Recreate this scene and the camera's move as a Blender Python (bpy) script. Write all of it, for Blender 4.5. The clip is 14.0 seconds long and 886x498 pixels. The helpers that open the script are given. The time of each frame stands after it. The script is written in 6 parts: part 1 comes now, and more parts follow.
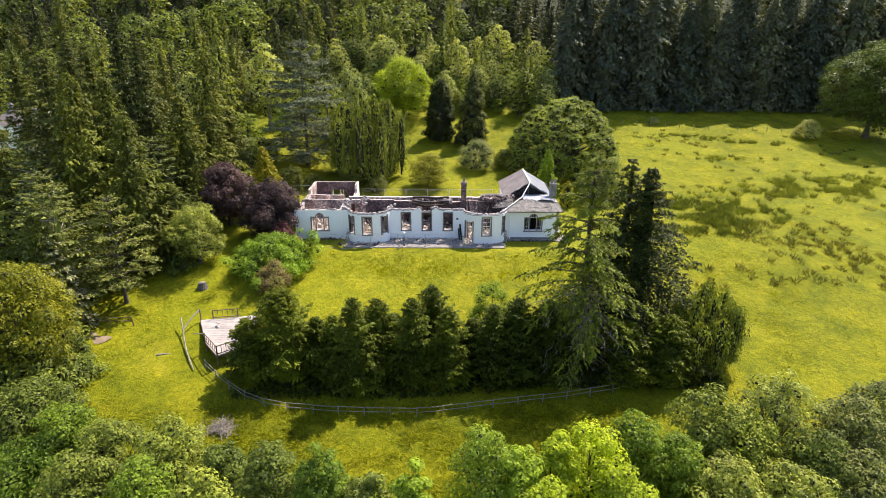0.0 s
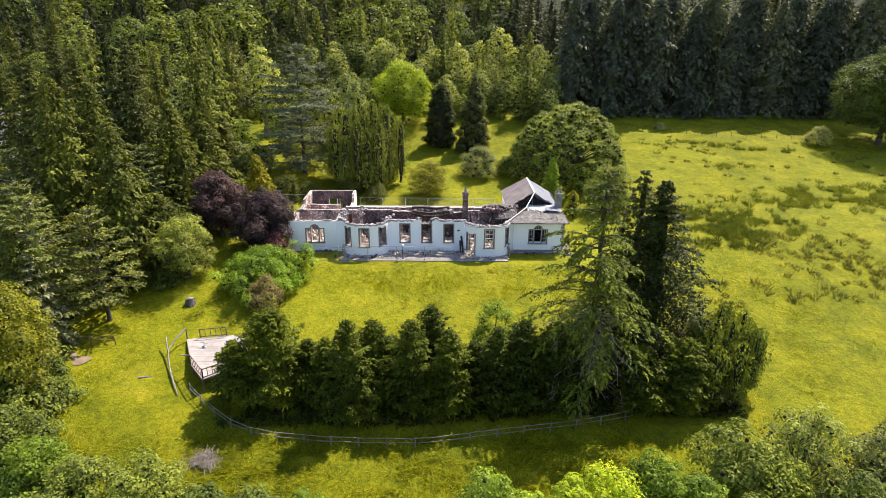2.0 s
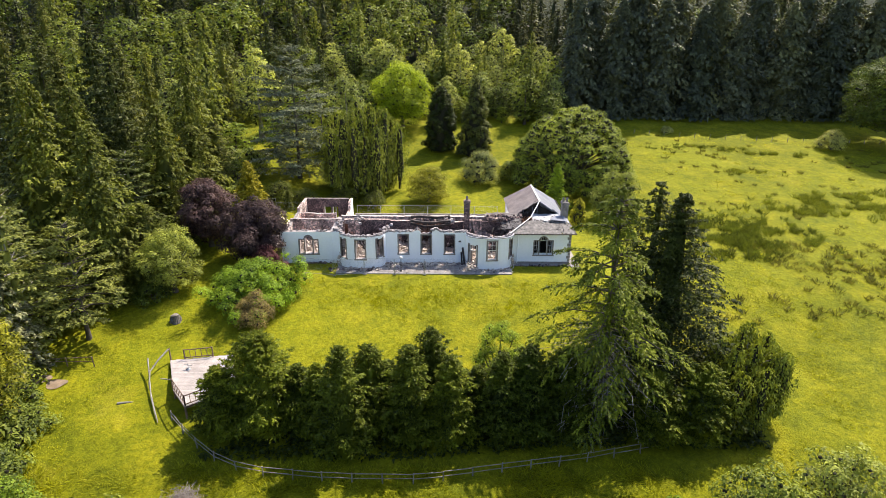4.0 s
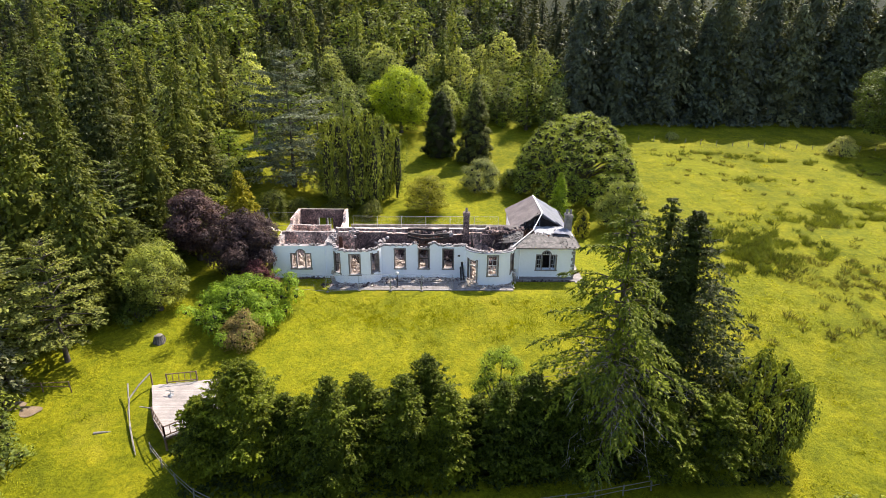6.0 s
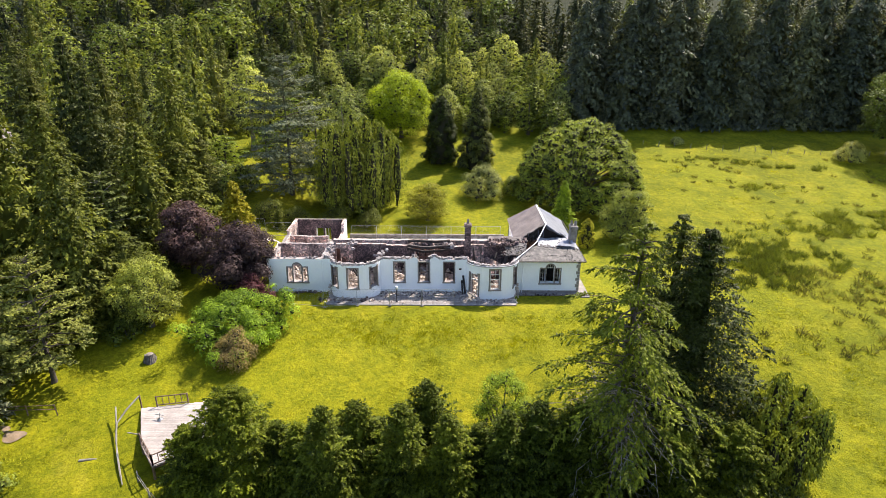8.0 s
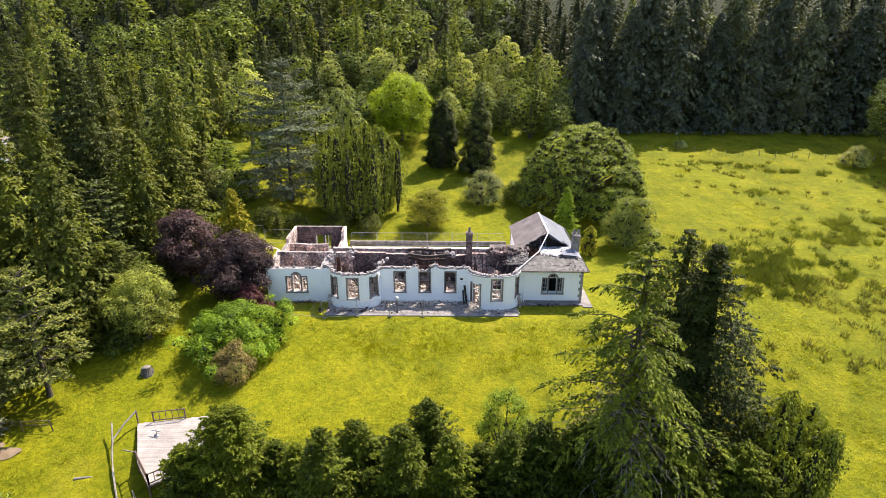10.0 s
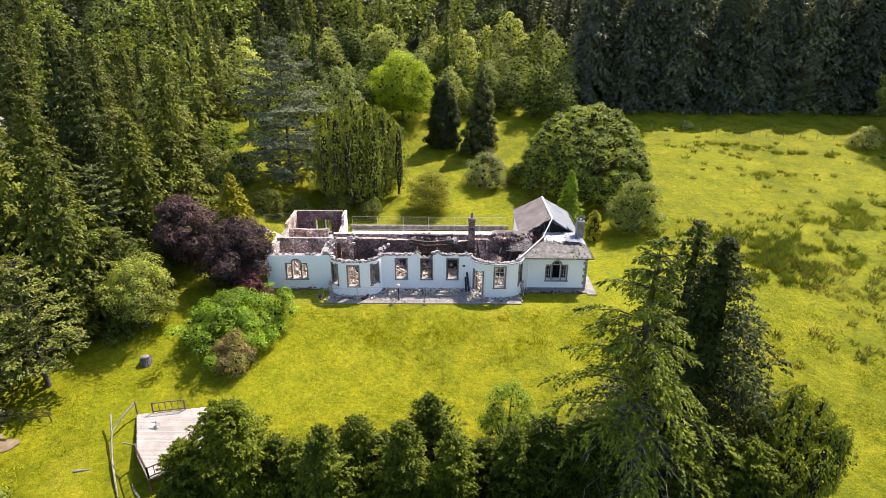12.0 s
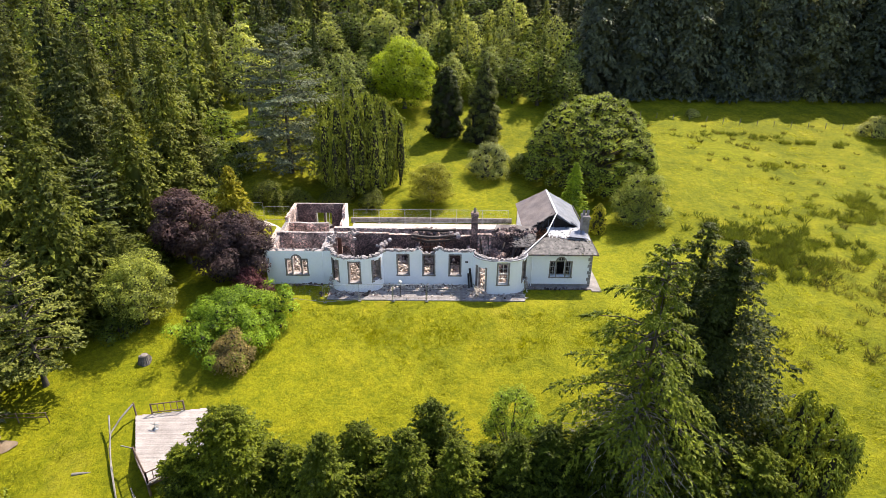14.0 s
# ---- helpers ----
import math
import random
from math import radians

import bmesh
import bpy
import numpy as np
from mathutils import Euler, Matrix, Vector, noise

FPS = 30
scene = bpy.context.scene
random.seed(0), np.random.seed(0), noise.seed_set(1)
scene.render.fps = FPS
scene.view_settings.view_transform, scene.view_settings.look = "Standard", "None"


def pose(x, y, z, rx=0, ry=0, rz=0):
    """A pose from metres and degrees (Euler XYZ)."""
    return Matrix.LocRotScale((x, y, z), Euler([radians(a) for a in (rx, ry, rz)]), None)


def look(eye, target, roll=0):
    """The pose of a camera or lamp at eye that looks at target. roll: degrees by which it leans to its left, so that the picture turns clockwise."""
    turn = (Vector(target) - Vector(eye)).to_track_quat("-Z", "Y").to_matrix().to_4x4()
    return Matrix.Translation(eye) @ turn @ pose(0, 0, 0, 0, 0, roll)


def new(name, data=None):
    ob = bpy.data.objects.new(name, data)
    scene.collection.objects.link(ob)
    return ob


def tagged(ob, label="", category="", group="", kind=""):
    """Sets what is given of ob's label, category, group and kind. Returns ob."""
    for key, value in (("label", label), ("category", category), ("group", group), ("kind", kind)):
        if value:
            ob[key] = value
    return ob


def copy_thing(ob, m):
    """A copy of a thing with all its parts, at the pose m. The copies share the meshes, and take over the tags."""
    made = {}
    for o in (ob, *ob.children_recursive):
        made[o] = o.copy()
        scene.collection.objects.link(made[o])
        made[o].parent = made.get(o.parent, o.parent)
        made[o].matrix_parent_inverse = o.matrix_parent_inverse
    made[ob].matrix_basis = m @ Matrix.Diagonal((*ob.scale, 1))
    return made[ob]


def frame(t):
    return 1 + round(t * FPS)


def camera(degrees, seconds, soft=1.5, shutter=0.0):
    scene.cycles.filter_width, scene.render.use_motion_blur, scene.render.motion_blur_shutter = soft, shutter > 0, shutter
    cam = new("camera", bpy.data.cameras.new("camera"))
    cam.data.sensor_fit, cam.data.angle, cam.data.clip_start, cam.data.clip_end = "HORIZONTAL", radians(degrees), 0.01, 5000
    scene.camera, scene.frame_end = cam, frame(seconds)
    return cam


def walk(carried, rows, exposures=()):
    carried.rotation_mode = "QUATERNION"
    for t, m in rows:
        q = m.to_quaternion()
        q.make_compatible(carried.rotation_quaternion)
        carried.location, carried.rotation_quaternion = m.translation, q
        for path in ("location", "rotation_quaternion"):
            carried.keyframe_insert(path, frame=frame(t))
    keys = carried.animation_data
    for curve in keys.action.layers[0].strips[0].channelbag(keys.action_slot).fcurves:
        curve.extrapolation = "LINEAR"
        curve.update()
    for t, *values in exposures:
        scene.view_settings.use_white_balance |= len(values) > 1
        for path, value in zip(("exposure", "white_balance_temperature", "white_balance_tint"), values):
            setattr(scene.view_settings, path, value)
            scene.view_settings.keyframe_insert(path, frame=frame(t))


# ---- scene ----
cam = camera(73.7, 14.0, soft=0.7)
PATH = [
    (0, (19.445, -74.981, 28.041), (19.454, -73.12, 27.308), 0.3),
    (0.5, (19.495, -74.287, 27.997), (19.501, -72.423, 27.272), 0.3),
    (1, (19.454, -73.312, 27.956), (19.461, -71.448, 27.233), 0.3),
    (1.5, (19.418, -72.264, 27.926), (19.426, -70.399, 27.203), 0.3),
    (2, (19.418, -71.312, 27.942), (19.426, -69.447, 27.219), 0.4),
    (2.5, (19.449, -70.34, 27.953), (19.456, -68.475, 27.229), 0.4),
    (3, (19.402, -69.356, 27.865), (19.409, -67.491, 27.142), 0.4),
    (5.5, (19.587, -64.577, 28.09), (19.593, -62.71, 27.371), 0.4),
    (6, (19.71, -63.855, 28.214), (19.714, -61.988, 27.497), 0.4),
    (6.5, (19.754, -63.035, 28.428), (19.756, -61.168, 27.709), 0.4),
    (7, (19.719, -62.368, 28.535), (19.722, -60.501, 27.818), 0.3),
    (7.5, (19.728, -61.776, 28.713), (19.729, -59.909, 27.995), 0.3),
    (8, (19.755, -61.365, 28.872), (19.755, -59.498, 28.154), 0.3),
    (10.5, (19.705, -59.735, 30.015), (19.701, -57.875, 29.282), 0.3),
    (11, (19.673, -59.369, 30.167), (19.668, -57.519, 29.408), 0.3),
    (11.5, (19.627, -59.007, 30.302), (19.621, -57.165, 29.522), 0.3),
    (12, (19.601, -58.632, 30.441), (19.595, -56.799, 29.641), 0.3),
    (12.5, (19.616, -58.249, 30.661), (19.607, -56.424, 29.843), 0.3),
    (13, (19.524, -57.882, 30.933), (19.516, -56.064, 30.099), 0.4),
    (13.5, (19.458, -57.516, 31.142), (19.45, -55.703, 30.298), 0.5),
    (14, (19.429, -57.073, 31.288), (19.42, -55.264, 30.435), 0.4),
]
walk(cam, [(t, look(eye, target, roll)) for t, eye, target, roll in PATH], exposures=[(0, 1.2, 6680, 14), (3, 1.15, 6680, 14), (6.5, 1.15, 6680, 14), (8.5, 1.23, 6680, 14), (11.5, 1.22, 6680, 14), (14, 1.15, 6680, 14)])

# ---- light ----
SUN_AZ, SUN_EL = 38.0, 53.0            # degrees from +y towards +x, and above the horizon
world = bpy.data.worlds.new("sky")
scene.world = world
world.use_nodes = True
wn = world.node_tree.nodes
sky = wn.new("ShaderNodeTexSky")
sky.sky_type, sky.sun_disc = "NISHITA", False
sky.sun_elevation, sky.sun_rotation = radians(SUN_EL), radians(SUN_AZ)
world.node_tree.links.new(sky.outputs[0], wn["Background"].inputs[0])
wn["Background"].inputs[1].default_value = 0.122
sun = new("sun", bpy.data.lights.new("sun", "SUN"))
sun.data.energy, sun.data.angle, sun.data.color = 4.1, radians(0.5), (1.0, 0.93, 0.80)
sun_from = Vector((math.sin(radians(SUN_AZ)) * math.cos(radians(SUN_EL)), math.cos(radians(SUN_AZ)) * math.cos(radians(SUN_EL)), math.sin(radians(SUN_EL))))
sun.matrix_world = look(sun_from * 300, (0, 0, 0))


# ---- materials ----
def graph(name):
    m = bpy.data.materials.new(name)
    m.use_nodes = True
    nt = m.node_tree
    return m, nt, nt.nodes["Principled BSDF"], nt.nodes["Material Output"]


def node(nt, kind, **values):
    n = nt.nodes.new(kind)
    for key, v in values.items():
        n.inputs[key].default_value = v
    return n


def noise_at(nt, scale, detail=4.0, rough=0.6, space="Object"):
    co = nt.nodes.new("ShaderNodeTexCoord")
    n = node(nt, "ShaderNodeTexNoise", Scale=scale, Detail=detail, Roughness=rough)
    nt.links.new(co.outputs[space], n.inputs["Vector"])
    return n.outputs["Fac"]


def ramp(nt, fac, *stops):
    r = nt.nodes.new("ShaderNodeValToRGB")
    e = r.color_ramp.elements
    e[0].position, e[0].color = stops[0][0], (*stops[0][1], 1)
    e[1].position, e[1].color = stops[-1][0], (*stops[-1][1], 1)
    for p, c in stops[1:-1]:
        e.new(p).color = (*c, 1)
    nt.links.new(fac, r.inputs[0])
    return r.outputs[0]


def mixed(nt, fac, a, b, blend="MIX"):
    m = nt.nodes.new("ShaderNodeMix")
    m.data_type, m.blend_type = "RGBA", blend
    for sock, v in ((m.inputs[0], fac), (m.inputs[6], a), (m.inputs[7], b)):
        if isinstance(v, (int, float)):
            sock.default_value = v
        elif isinstance(v, tuple):
            sock.default_value = (*v, 1)
        else:
            nt.links.new(v, sock)
    return m.outputs[2]


def bumped(nt, bsdf, height, strength, distance):
    b = node(nt, "ShaderNodeBump", Strength=strength, Distance=distance)
    nt.links.new(height, b.inputs["Height"])
    nt.links.new(b.outputs[0], bsdf.inputs["Normal"])


def surface(name, stops, big=0.5, fine=6.0, rough=0.85, bump=0.4, dist=0.03, metal=0.0, stain=None, random_part=0.0, grain_mix=0.6, stones=0.0):
    """A surface with colour stops over a coarse noise, a finer grain multiplied in, optional stains, and relief."""
    m, nt, bsdf, _ = graph(name)
    coarse, grain = noise_at(nt, big), noise_at(nt, fine, 6.0, 0.7)
    col = ramp(nt, coarse, *stops)
    col = mixed(nt, grain_mix, col, ramp(nt, grain, (0.3, (0.55, 0.55, 0.55)), (0.7, (1.3, 1.3, 1.3))), "MULTIPLY")
    if stain:
        spots = noise_at(nt, stain[0], 5.0, 0.65)
        col = mixed(nt, ramp(nt, spots, (stain[2], (0, 0, 0)), (stain[2] + 0.12, (1, 1, 1))), col, stain[1])
    if stones:
        cell = node(nt, "ShaderNodeTexVoronoi", Scale=stones)
        nt.links.new(nt.nodes.new("ShaderNodeTexCoord").outputs["Object"], cell.inputs["Vector"])
        grey = nt.nodes.new("ShaderNodeRGBToBW")
        nt.links.new(cell.outputs["Color"], grey.inputs[0])
        col = mixed(nt, 0.85, col, ramp(nt, grey.outputs[0], (0.2, (0.35, 0.33, 0.36)), (0.6, (1.0, 1.0, 1.0)), (0.9, (2.3, 2.0, 1.9))), "MULTIPLY")
    if random_part:
        info = nt.nodes.new("ShaderNodeObjectInfo")
        lo, hi = 1 - random_part, 1 + random_part
        col = mixed(nt, 1.0, col, ramp(nt, info.outputs["Random"], (0, (lo,) * 3), (1, (hi,) * 3)), "MULTIPLY")
    nt.links.new(col, bsdf.inputs["Base Color"])
    bsdf.inputs["Roughness"].default_value, bsdf.inputs["Metallic"].default_value = rough, metal
    bumped(nt, bsdf, grain, bump, dist)
    return m


def foliage(name, dark, light, glow=0.3, patch=0.42):
    """Leaves: colour by leaf, by tree and by patch of the crown, part of the light passing through."""
    dark = tuple(c * k for c, k in zip(dark, (0.92, 0.78, 1.05)))
    light = tuple(c * k for c, k in zip(light, (2.55, 1.98, 1.45)))
    m, nt, bsdf, out = graph(name)
    geo, info = nt.nodes.new("ShaderNodeNewGeometry"), nt.nodes.new("ShaderNodeObjectInfo")
    col = ramp(nt, geo.outputs["Random Per Island"], (0.0, dark), (1.0, light))
    col = mixed(nt, patch, col, ramp(nt, noise_at(nt, 0.35, 3.0), (0.38, dark), (0.66, light)))
    col = mixed(nt, 1.0, col, ramp(nt, info.outputs["Random"], (0, (0.56, 0.64, 0.7)), (0.5, (0.95, 0.97, 1)), (1, (1.28, 1.26, 1.05))), "MULTIPLY")
    nt.links.new(col, bsdf.inputs["Base Color"])
    bsdf.inputs["Roughness"].default_value = 0.55
    bsdf.inputs["Specular IOR Level"].default_value = 0.12
    through_leaf = nt.nodes.new("ShaderNodeBsdfTranslucent")
    warm = mixed(nt, 1.0, col, (1.5, 1.5, 0.7), "MULTIPLY")
    nt.links.new(warm, through_leaf.inputs[0])
    mix = nt.nodes.new("ShaderNodeMixShader")
    mix.inputs[0].default_value = glow * 0.75
    nt.links.new(bsdf.outputs[0], mix.inputs[1])
    nt.links.new(through_leaf.outputs[0], mix.inputs[2])
    nt.links.new(mix.outputs[0], out.inputs[0])
    return m


BARK = surface("bark", [(0.3, (0.05, 0.04, 0.032)), (0.7, (0.13, 0.105, 0.085))], 1.5, 9, 0.95, 0.8, 0.05)
BARK_PALE = surface("pale_bark", [(0.3, (0.16, 0.14, 0.12)), (0.7, (0.42, 0.38, 0.33))], 1.5, 9, 0.9, 0.6, 0.03)
DEADWOOD = surface("dead_wood", [(0.3, (0.18, 0.15, 0.13)), (0.7, (0.36, 0.31, 0.27))], 1.5, 9, 0.95, 0.6, 0.03)
WHITE_PAINT = surface("white_wall_paint", [(0.25, (0.91, 0.92, 0.93)), (0.7, (0.96, 0.96, 0.97))], 0.35, 3.5, 0.8, 0.08, 0.012, stain=(0.7, (0.66, 0.64, 0.61), 0.68), grain_mix=0.08)
CHAR = surface("scorched_stone", [(0.3, (0.04, 0.032, 0.036)), (0.5, (0.13, 0.095, 0.095)), (0.7, (0.34, 0.26, 0.23))], 0.55, 5, 0.95, 1.0, 0.08, stones=8.0)
PLASTER = surface("scorched_plaster", [(0.3, (0.12, 0.09, 0.085)), (0.45, (0.44, 0.34, 0.30)), (0.65, (0.72, 0.60, 0.54))], 0.6, 4, 0.95, 0.6, 0.04, stones=5.0)
STONE = surface("broken_stone", [(0.25, (0.12, 0.10, 0.10)), (0.55, (0.36, 0.32, 0.31)), (0.8, (0.62, 0.58, 0.56))], 1.6, 7, 0.95, 0.9, 0.06, random_part=0.25)
TRIM = surface("weathered_stone_trim", [(0.3, (0.16, 0.14, 0.125)), (0.7, (0.33, 0.29, 0.26))], 2, 11, 0.9, 0.4, 0.02)
QUOIN = surface("dark_corner_stone", [(0.3, (0.20, 0.18, 0.165)), (0.7, (0.34, 0.31, 0.29))], 2, 11, 0.9, 0.3, 0.02)
SLATE = surface("slate", [(0.3, (0.125, 0.10, 0.092)), (0.7, (0.215, 0.175, 0.16))], 0.9, 8, 0.55, 0.3, 0.02, random_part=0.3)
SLATE_DARK = surface("dark_broken_slate", [(0.3, (0.035, 0.032, 0.033)), (0.55, (0.11, 0.098, 0.095)), (0.75, (0.24, 0.215, 0.20))], 2.2, 9, 0.7, 0.6, 0.04)
SLATE_BLUE = surface("blue_slate", [(0.3, (0.13, 0.14, 0.165)), (0.7, (0.24, 0.25, 0.285))], 0.9, 8, 0.5, 0.3, 0.02)
SOIL = surface("bare_soil", [(0.3, (0.17, 0.12, 0.075)), (0.7, (0.30, 0.22, 0.15))], 1.2, 8, 0.95, 0.7, 0.05)
STUMPWOOD = surface("grey_stump_wood", [(0.3, (0.07, 0.06, 0.055)), (0.7, (0.19, 0.17, 0.15))], 2, 9, 0.95, 0.7, 0.04)
RUBBLE = surface("rubble", [(0.25, (0.24, 0.19, 0.16)), (0.5, (0.52, 0.44, 0.38)), (0.75, (0.72, 0.66, 0.60))], 1.2, 6, 0.95, 0.9, 0.06)
CHARRED = surface("charred_timber", [(0.3, (0.018, 0.015, 0.014)), (0.7, (0.07, 0.055, 0.05))], 1.6, 9, 0.85, 0.6, 0.03)
RUSTY = surface("scorched_red_timber", [(0.3, (0.10, 0.045, 0.03)), (0.7, (0.30, 0.15, 0.10))], 1.6, 9, 0.85, 0.6, 0.03)
YARD = surface("pale_dusty_concrete", [(0.3, (0.42, 0.34, 0.30)), (0.7, (0.62, 0.53, 0.48))], 0.4, 5, 0.95, 0.3, 0.02, stain=(0.35, (0.22, 0.17, 0.15), 0.62))
PAVING = surface("grey_paving", [(0.3, (0.15, 0.135, 0.13)), (0.7, (0.30, 0.27, 0.26))], 0.8, 6, 0.9, 0.4, 0.02, random_part=0.2)
DECKING = surface("bleached_decking", [(0.3, (0.29, 0.255, 0.235)), (0.7, (0.43, 0.385, 0.36))], 0.7, 8, 0.8, 0.3, 0.01, random_part=0.12)
TIMBER = surface("brown_timber", [(0.3, (0.10, 0.065, 0.05)), (0.7, (0.24, 0.16, 0.12))], 1.4, 9, 0.85, 0.5, 0.02)
GREYWOOD = surface("silvered_timber", [(0.3, (0.16, 0.145, 0.125)), (0.7, (0.32, 0.29, 0.25))], 1.4, 9, 0.9, 0.5, 0.02)
GALV = surface("galvanised_steel", [(0.3, (0.32, 0.33, 0.34)), (0.7, (0.5, 0.51, 0.52))], 2, 12, 0.45, 0.1, 0.005, metal=0.8)
LEAD = surface("grey_lead_sheet", [(0.3, (0.24, 0.25, 0.28)), (0.7, (0.46, 0.46, 0.49))], 0.8, 6, 0.5, 0.3, 0.02)
BLUEFELT = surface("blue_grey_felt", [(0.3, (0.13, 0.14, 0.18)), (0.7, (0.27, 0.28, 0.34))], 0.9, 6, 0.8, 0.4, 0.03)
WHITEWOOD = surface("white_painted_timber", [(0.3, (0.62, 0.61, 0.59)), (0.7, (0.8, 0.79, 0.77))], 1.5, 8, 0.6, 0.2, 0.01)

# near-black fill that paints shade into the crowns, where inner twigs would be
SHADE_FILL = surface("crown_shade_fill", [(0.2, (0.012, 0.012, 0.005)), (0.8, (0.030, 0.027, 0.010))], 1.5, 9.0, 0.95, 0.6, 0.05)
L_MID = foliage("mid_green_leaves", (0.028, 0.056, 0.012), (0.125, 0.18, 0.032))
L_OLIVE = foliage("olive_leaves", (0.035, 0.065, 0.014), (0.13, 0.185, 0.034))
L_LIME = foliage("lime_leaves", (0.048, 0.1, 0.016), (0.14, 0.215, 0.034), 0.6)
L_YEL = foliage("yellow_green_leaves", (0.085, 0.15, 0.012), (0.23, 0.335, 0.03), 0.6)
L_FRESH = foliage("fresh_green_leaves", (0.045, 0.095, 0.012), (0.145, 0.24, 0.028), 0.45)
L_DARK = foliage("dark_needles", (0.012, 0.023, 0.005), (0.04, 0.06, 0.011), 0.2)
L_HEDGE = foliage("cypress_sprays", (0.008, 0.02, 0.004), (0.078, 0.118, 0.011), 0.28)
L_SPRUCE = foliage("spruce_needles", (0.02, 0.035, 0.011), (0.082, 0.108, 0.028), 0.25)
L_CEDAR = foliage("cedar_needles", (0.02, 0.045, 0.008), (0.12, 0.17, 0.015), 0.26)
L_BLUE = foliage("blue_cedar_needles", (0.05, 0.075, 0.05), (0.2, 0.245, 0.16), 0.2)
L_COPPER = foliage("copper_leaves", (0.016, 0.012, 0.017), (0.075, 0.055, 0.062), 0.3)
L_GREY = foliage("grey_green_leaves", (0.085, 0.11, 0.045), (0.22, 0.28, 0.11), 0.4)
L_GOLD = foliage("golden_sprays", (0.12, 0.15, 0.012), (0.28, 0.32, 0.03), 0.4)
L_PINE = foliage("pine_needles", (0.03, 0.05, 0.016), (0.13, 0.175, 0.055), 0.3)
L_BROWN = foliage("dull_brown_leaves", (0.05, 0.052, 0.025), (0.145, 0.14, 0.07), 0.3)
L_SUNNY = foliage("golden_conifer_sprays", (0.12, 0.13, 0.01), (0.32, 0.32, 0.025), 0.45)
L_WILLOW = foliage("willow_leaves", (0.05, 0.078, 0.02), (0.18, 0.245, 0.055), 0.35)
L_DOME = foliage("dense_green_leaves", (0.03, 0.06, 0.01), (0.19, 0.27, 0.036), 0.3)
L_WINE = foliage("wine_red_leaves", (0.04, 0.015, 0.022), (0.15, 0.06, 0.075), 0.3)
L_LARCH = foliage("larch_needles", (0.045, 0.075, 0.02), (0.145, 0.195, 0.046), 0.45)
L_YEW = foliage("yew_needles", (0.02, 0.036, 0.008), (0.082, 0.112, 0.018), 0.25)
L_CYP = foliage("tall_cypress_sprays", (0.02, 0.036, 0.008), (0.092, 0.125, 0.02), 0.25)
L_TUSS = foliage("tussock_blades", (0.045, 0.058, 0.016), (0.11, 0.128, 0.036), 0.45)
L_HEMLOCK = foliage("hemlock_needles", (0.036, 0.056, 0.044), (0.088, 0.118, 0.082), 0.32)
L_FAR = foliage("hill_needles", (0.018, 0.03, 0.018), (0.062, 0.082, 0.038), 0.3)
L_WEEP = foliage("weeping_leaves", (0.03, 0.056, 0.011), (0.115, 0.162, 0.028), 0.3)
L_LOOSE = foliage("sallow_leaves", (0.1, 0.125, 0.018), (0.25, 0.285, 0.04), 0.5)
L_BIRCH = foliage("birch_leaves", (0.085, 0.115, 0.045), (0.215, 0.29, 0.115), 0.65)
L_RUSH = foliage("rush_blades", (0.04, 0.06, 0.01), (0.1, 0.138, 0.024), 0.45)
L_GRASS = foliage("grass_blades", (0.105, 0.15, 0.004), (0.165, 0.205, 0.007), 0.5)
L_RHODO = foliage("glossy_shrub_leaves", (0.05, 0.115, 0.012), (0.18, 0.31, 0.03), 0.4)
L_AUTUMN = foliage("yellowing_oak_leaves", (0.045, 0.078, 0.01), (0.155, 0.185, 0.018), 0.45)


R_JIT = np.random.default_rng(3)


# ---- mesh helpers ----
def part(name, bm, material, parent, label=""):
    """Links a bmesh as one mesh object under a thing or a part."""
    me = bpy.data.meshes.new(name)
    bm.to_mesh(me)
    bm.free()
    return mesh_part(name, me, material, parent, label)


def mesh_part(name, me, material, parent, label=""):
    for one in (material if isinstance(material, (list, tuple)) else [material]):
        if one is not None:
            me.materials.append(one)
    ob = new(name, me)
    ob.parent = parent
    return tagged(ob, label)


def np_mesh(name, verts, faces, smooth=False):
    """A mesh from arrays; faces all have the same number of corners."""
    me = bpy.data.meshes.new(name)
    n, k = faces.shape
    me.vertices.add(len(verts))
    me.vertices.foreach_set("co", verts.astype(np.float32).ravel())
    me.loops.add(n * k)
    me.loops.foreach_set("vertex_index", faces.astype(np.int32).ravel())
    me.polygons.add(n)
    me.polygons.foreach_set("loop_start", np.arange(0, n * k, k, dtype=np.int32))
    me.update(calc_edges=True)
    if smooth:
        me.polygons.foreach_set("use_smooth", np.ones(n, bool))
    return me


def thing(name, label, category, at=(0, 0, 0), group="", kind=""):
    ob = new(name)
    ob.empty_display_size = 0.3
    ob.location = at
    return tagged(ob, label, category, group, kind)


def box(bm, x0, x1, y0, y1, z0, z1, slot=0):
    v = [bm.verts.new((x, y, z)) for z in (z0, z1) for y in (y0, y1) for x in (x0, x1)]
    for f in ((0, 2, 3, 1), (4, 5, 7, 6), (0, 1, 5, 4), (2, 6, 7, 3), (0, 4, 6, 2), (1, 3, 7, 5)):
        bm.faces.new([v[i] for i in f]).material_index = slot


def hexa(bm, low, high, slot=0):
    """A solid from four low and four high corners, in the same turn."""
    a, b = [bm.verts.new(p) for p in low], [bm.verts.new(p) for p in high]
    fs = [a[::-1], b] + [[a[i], a[(i + 1) % 4], b[(i + 1) % 4], b[i]] for i in range(4)]
    for f in fs:
        bm.faces.new(f).material_index = slot


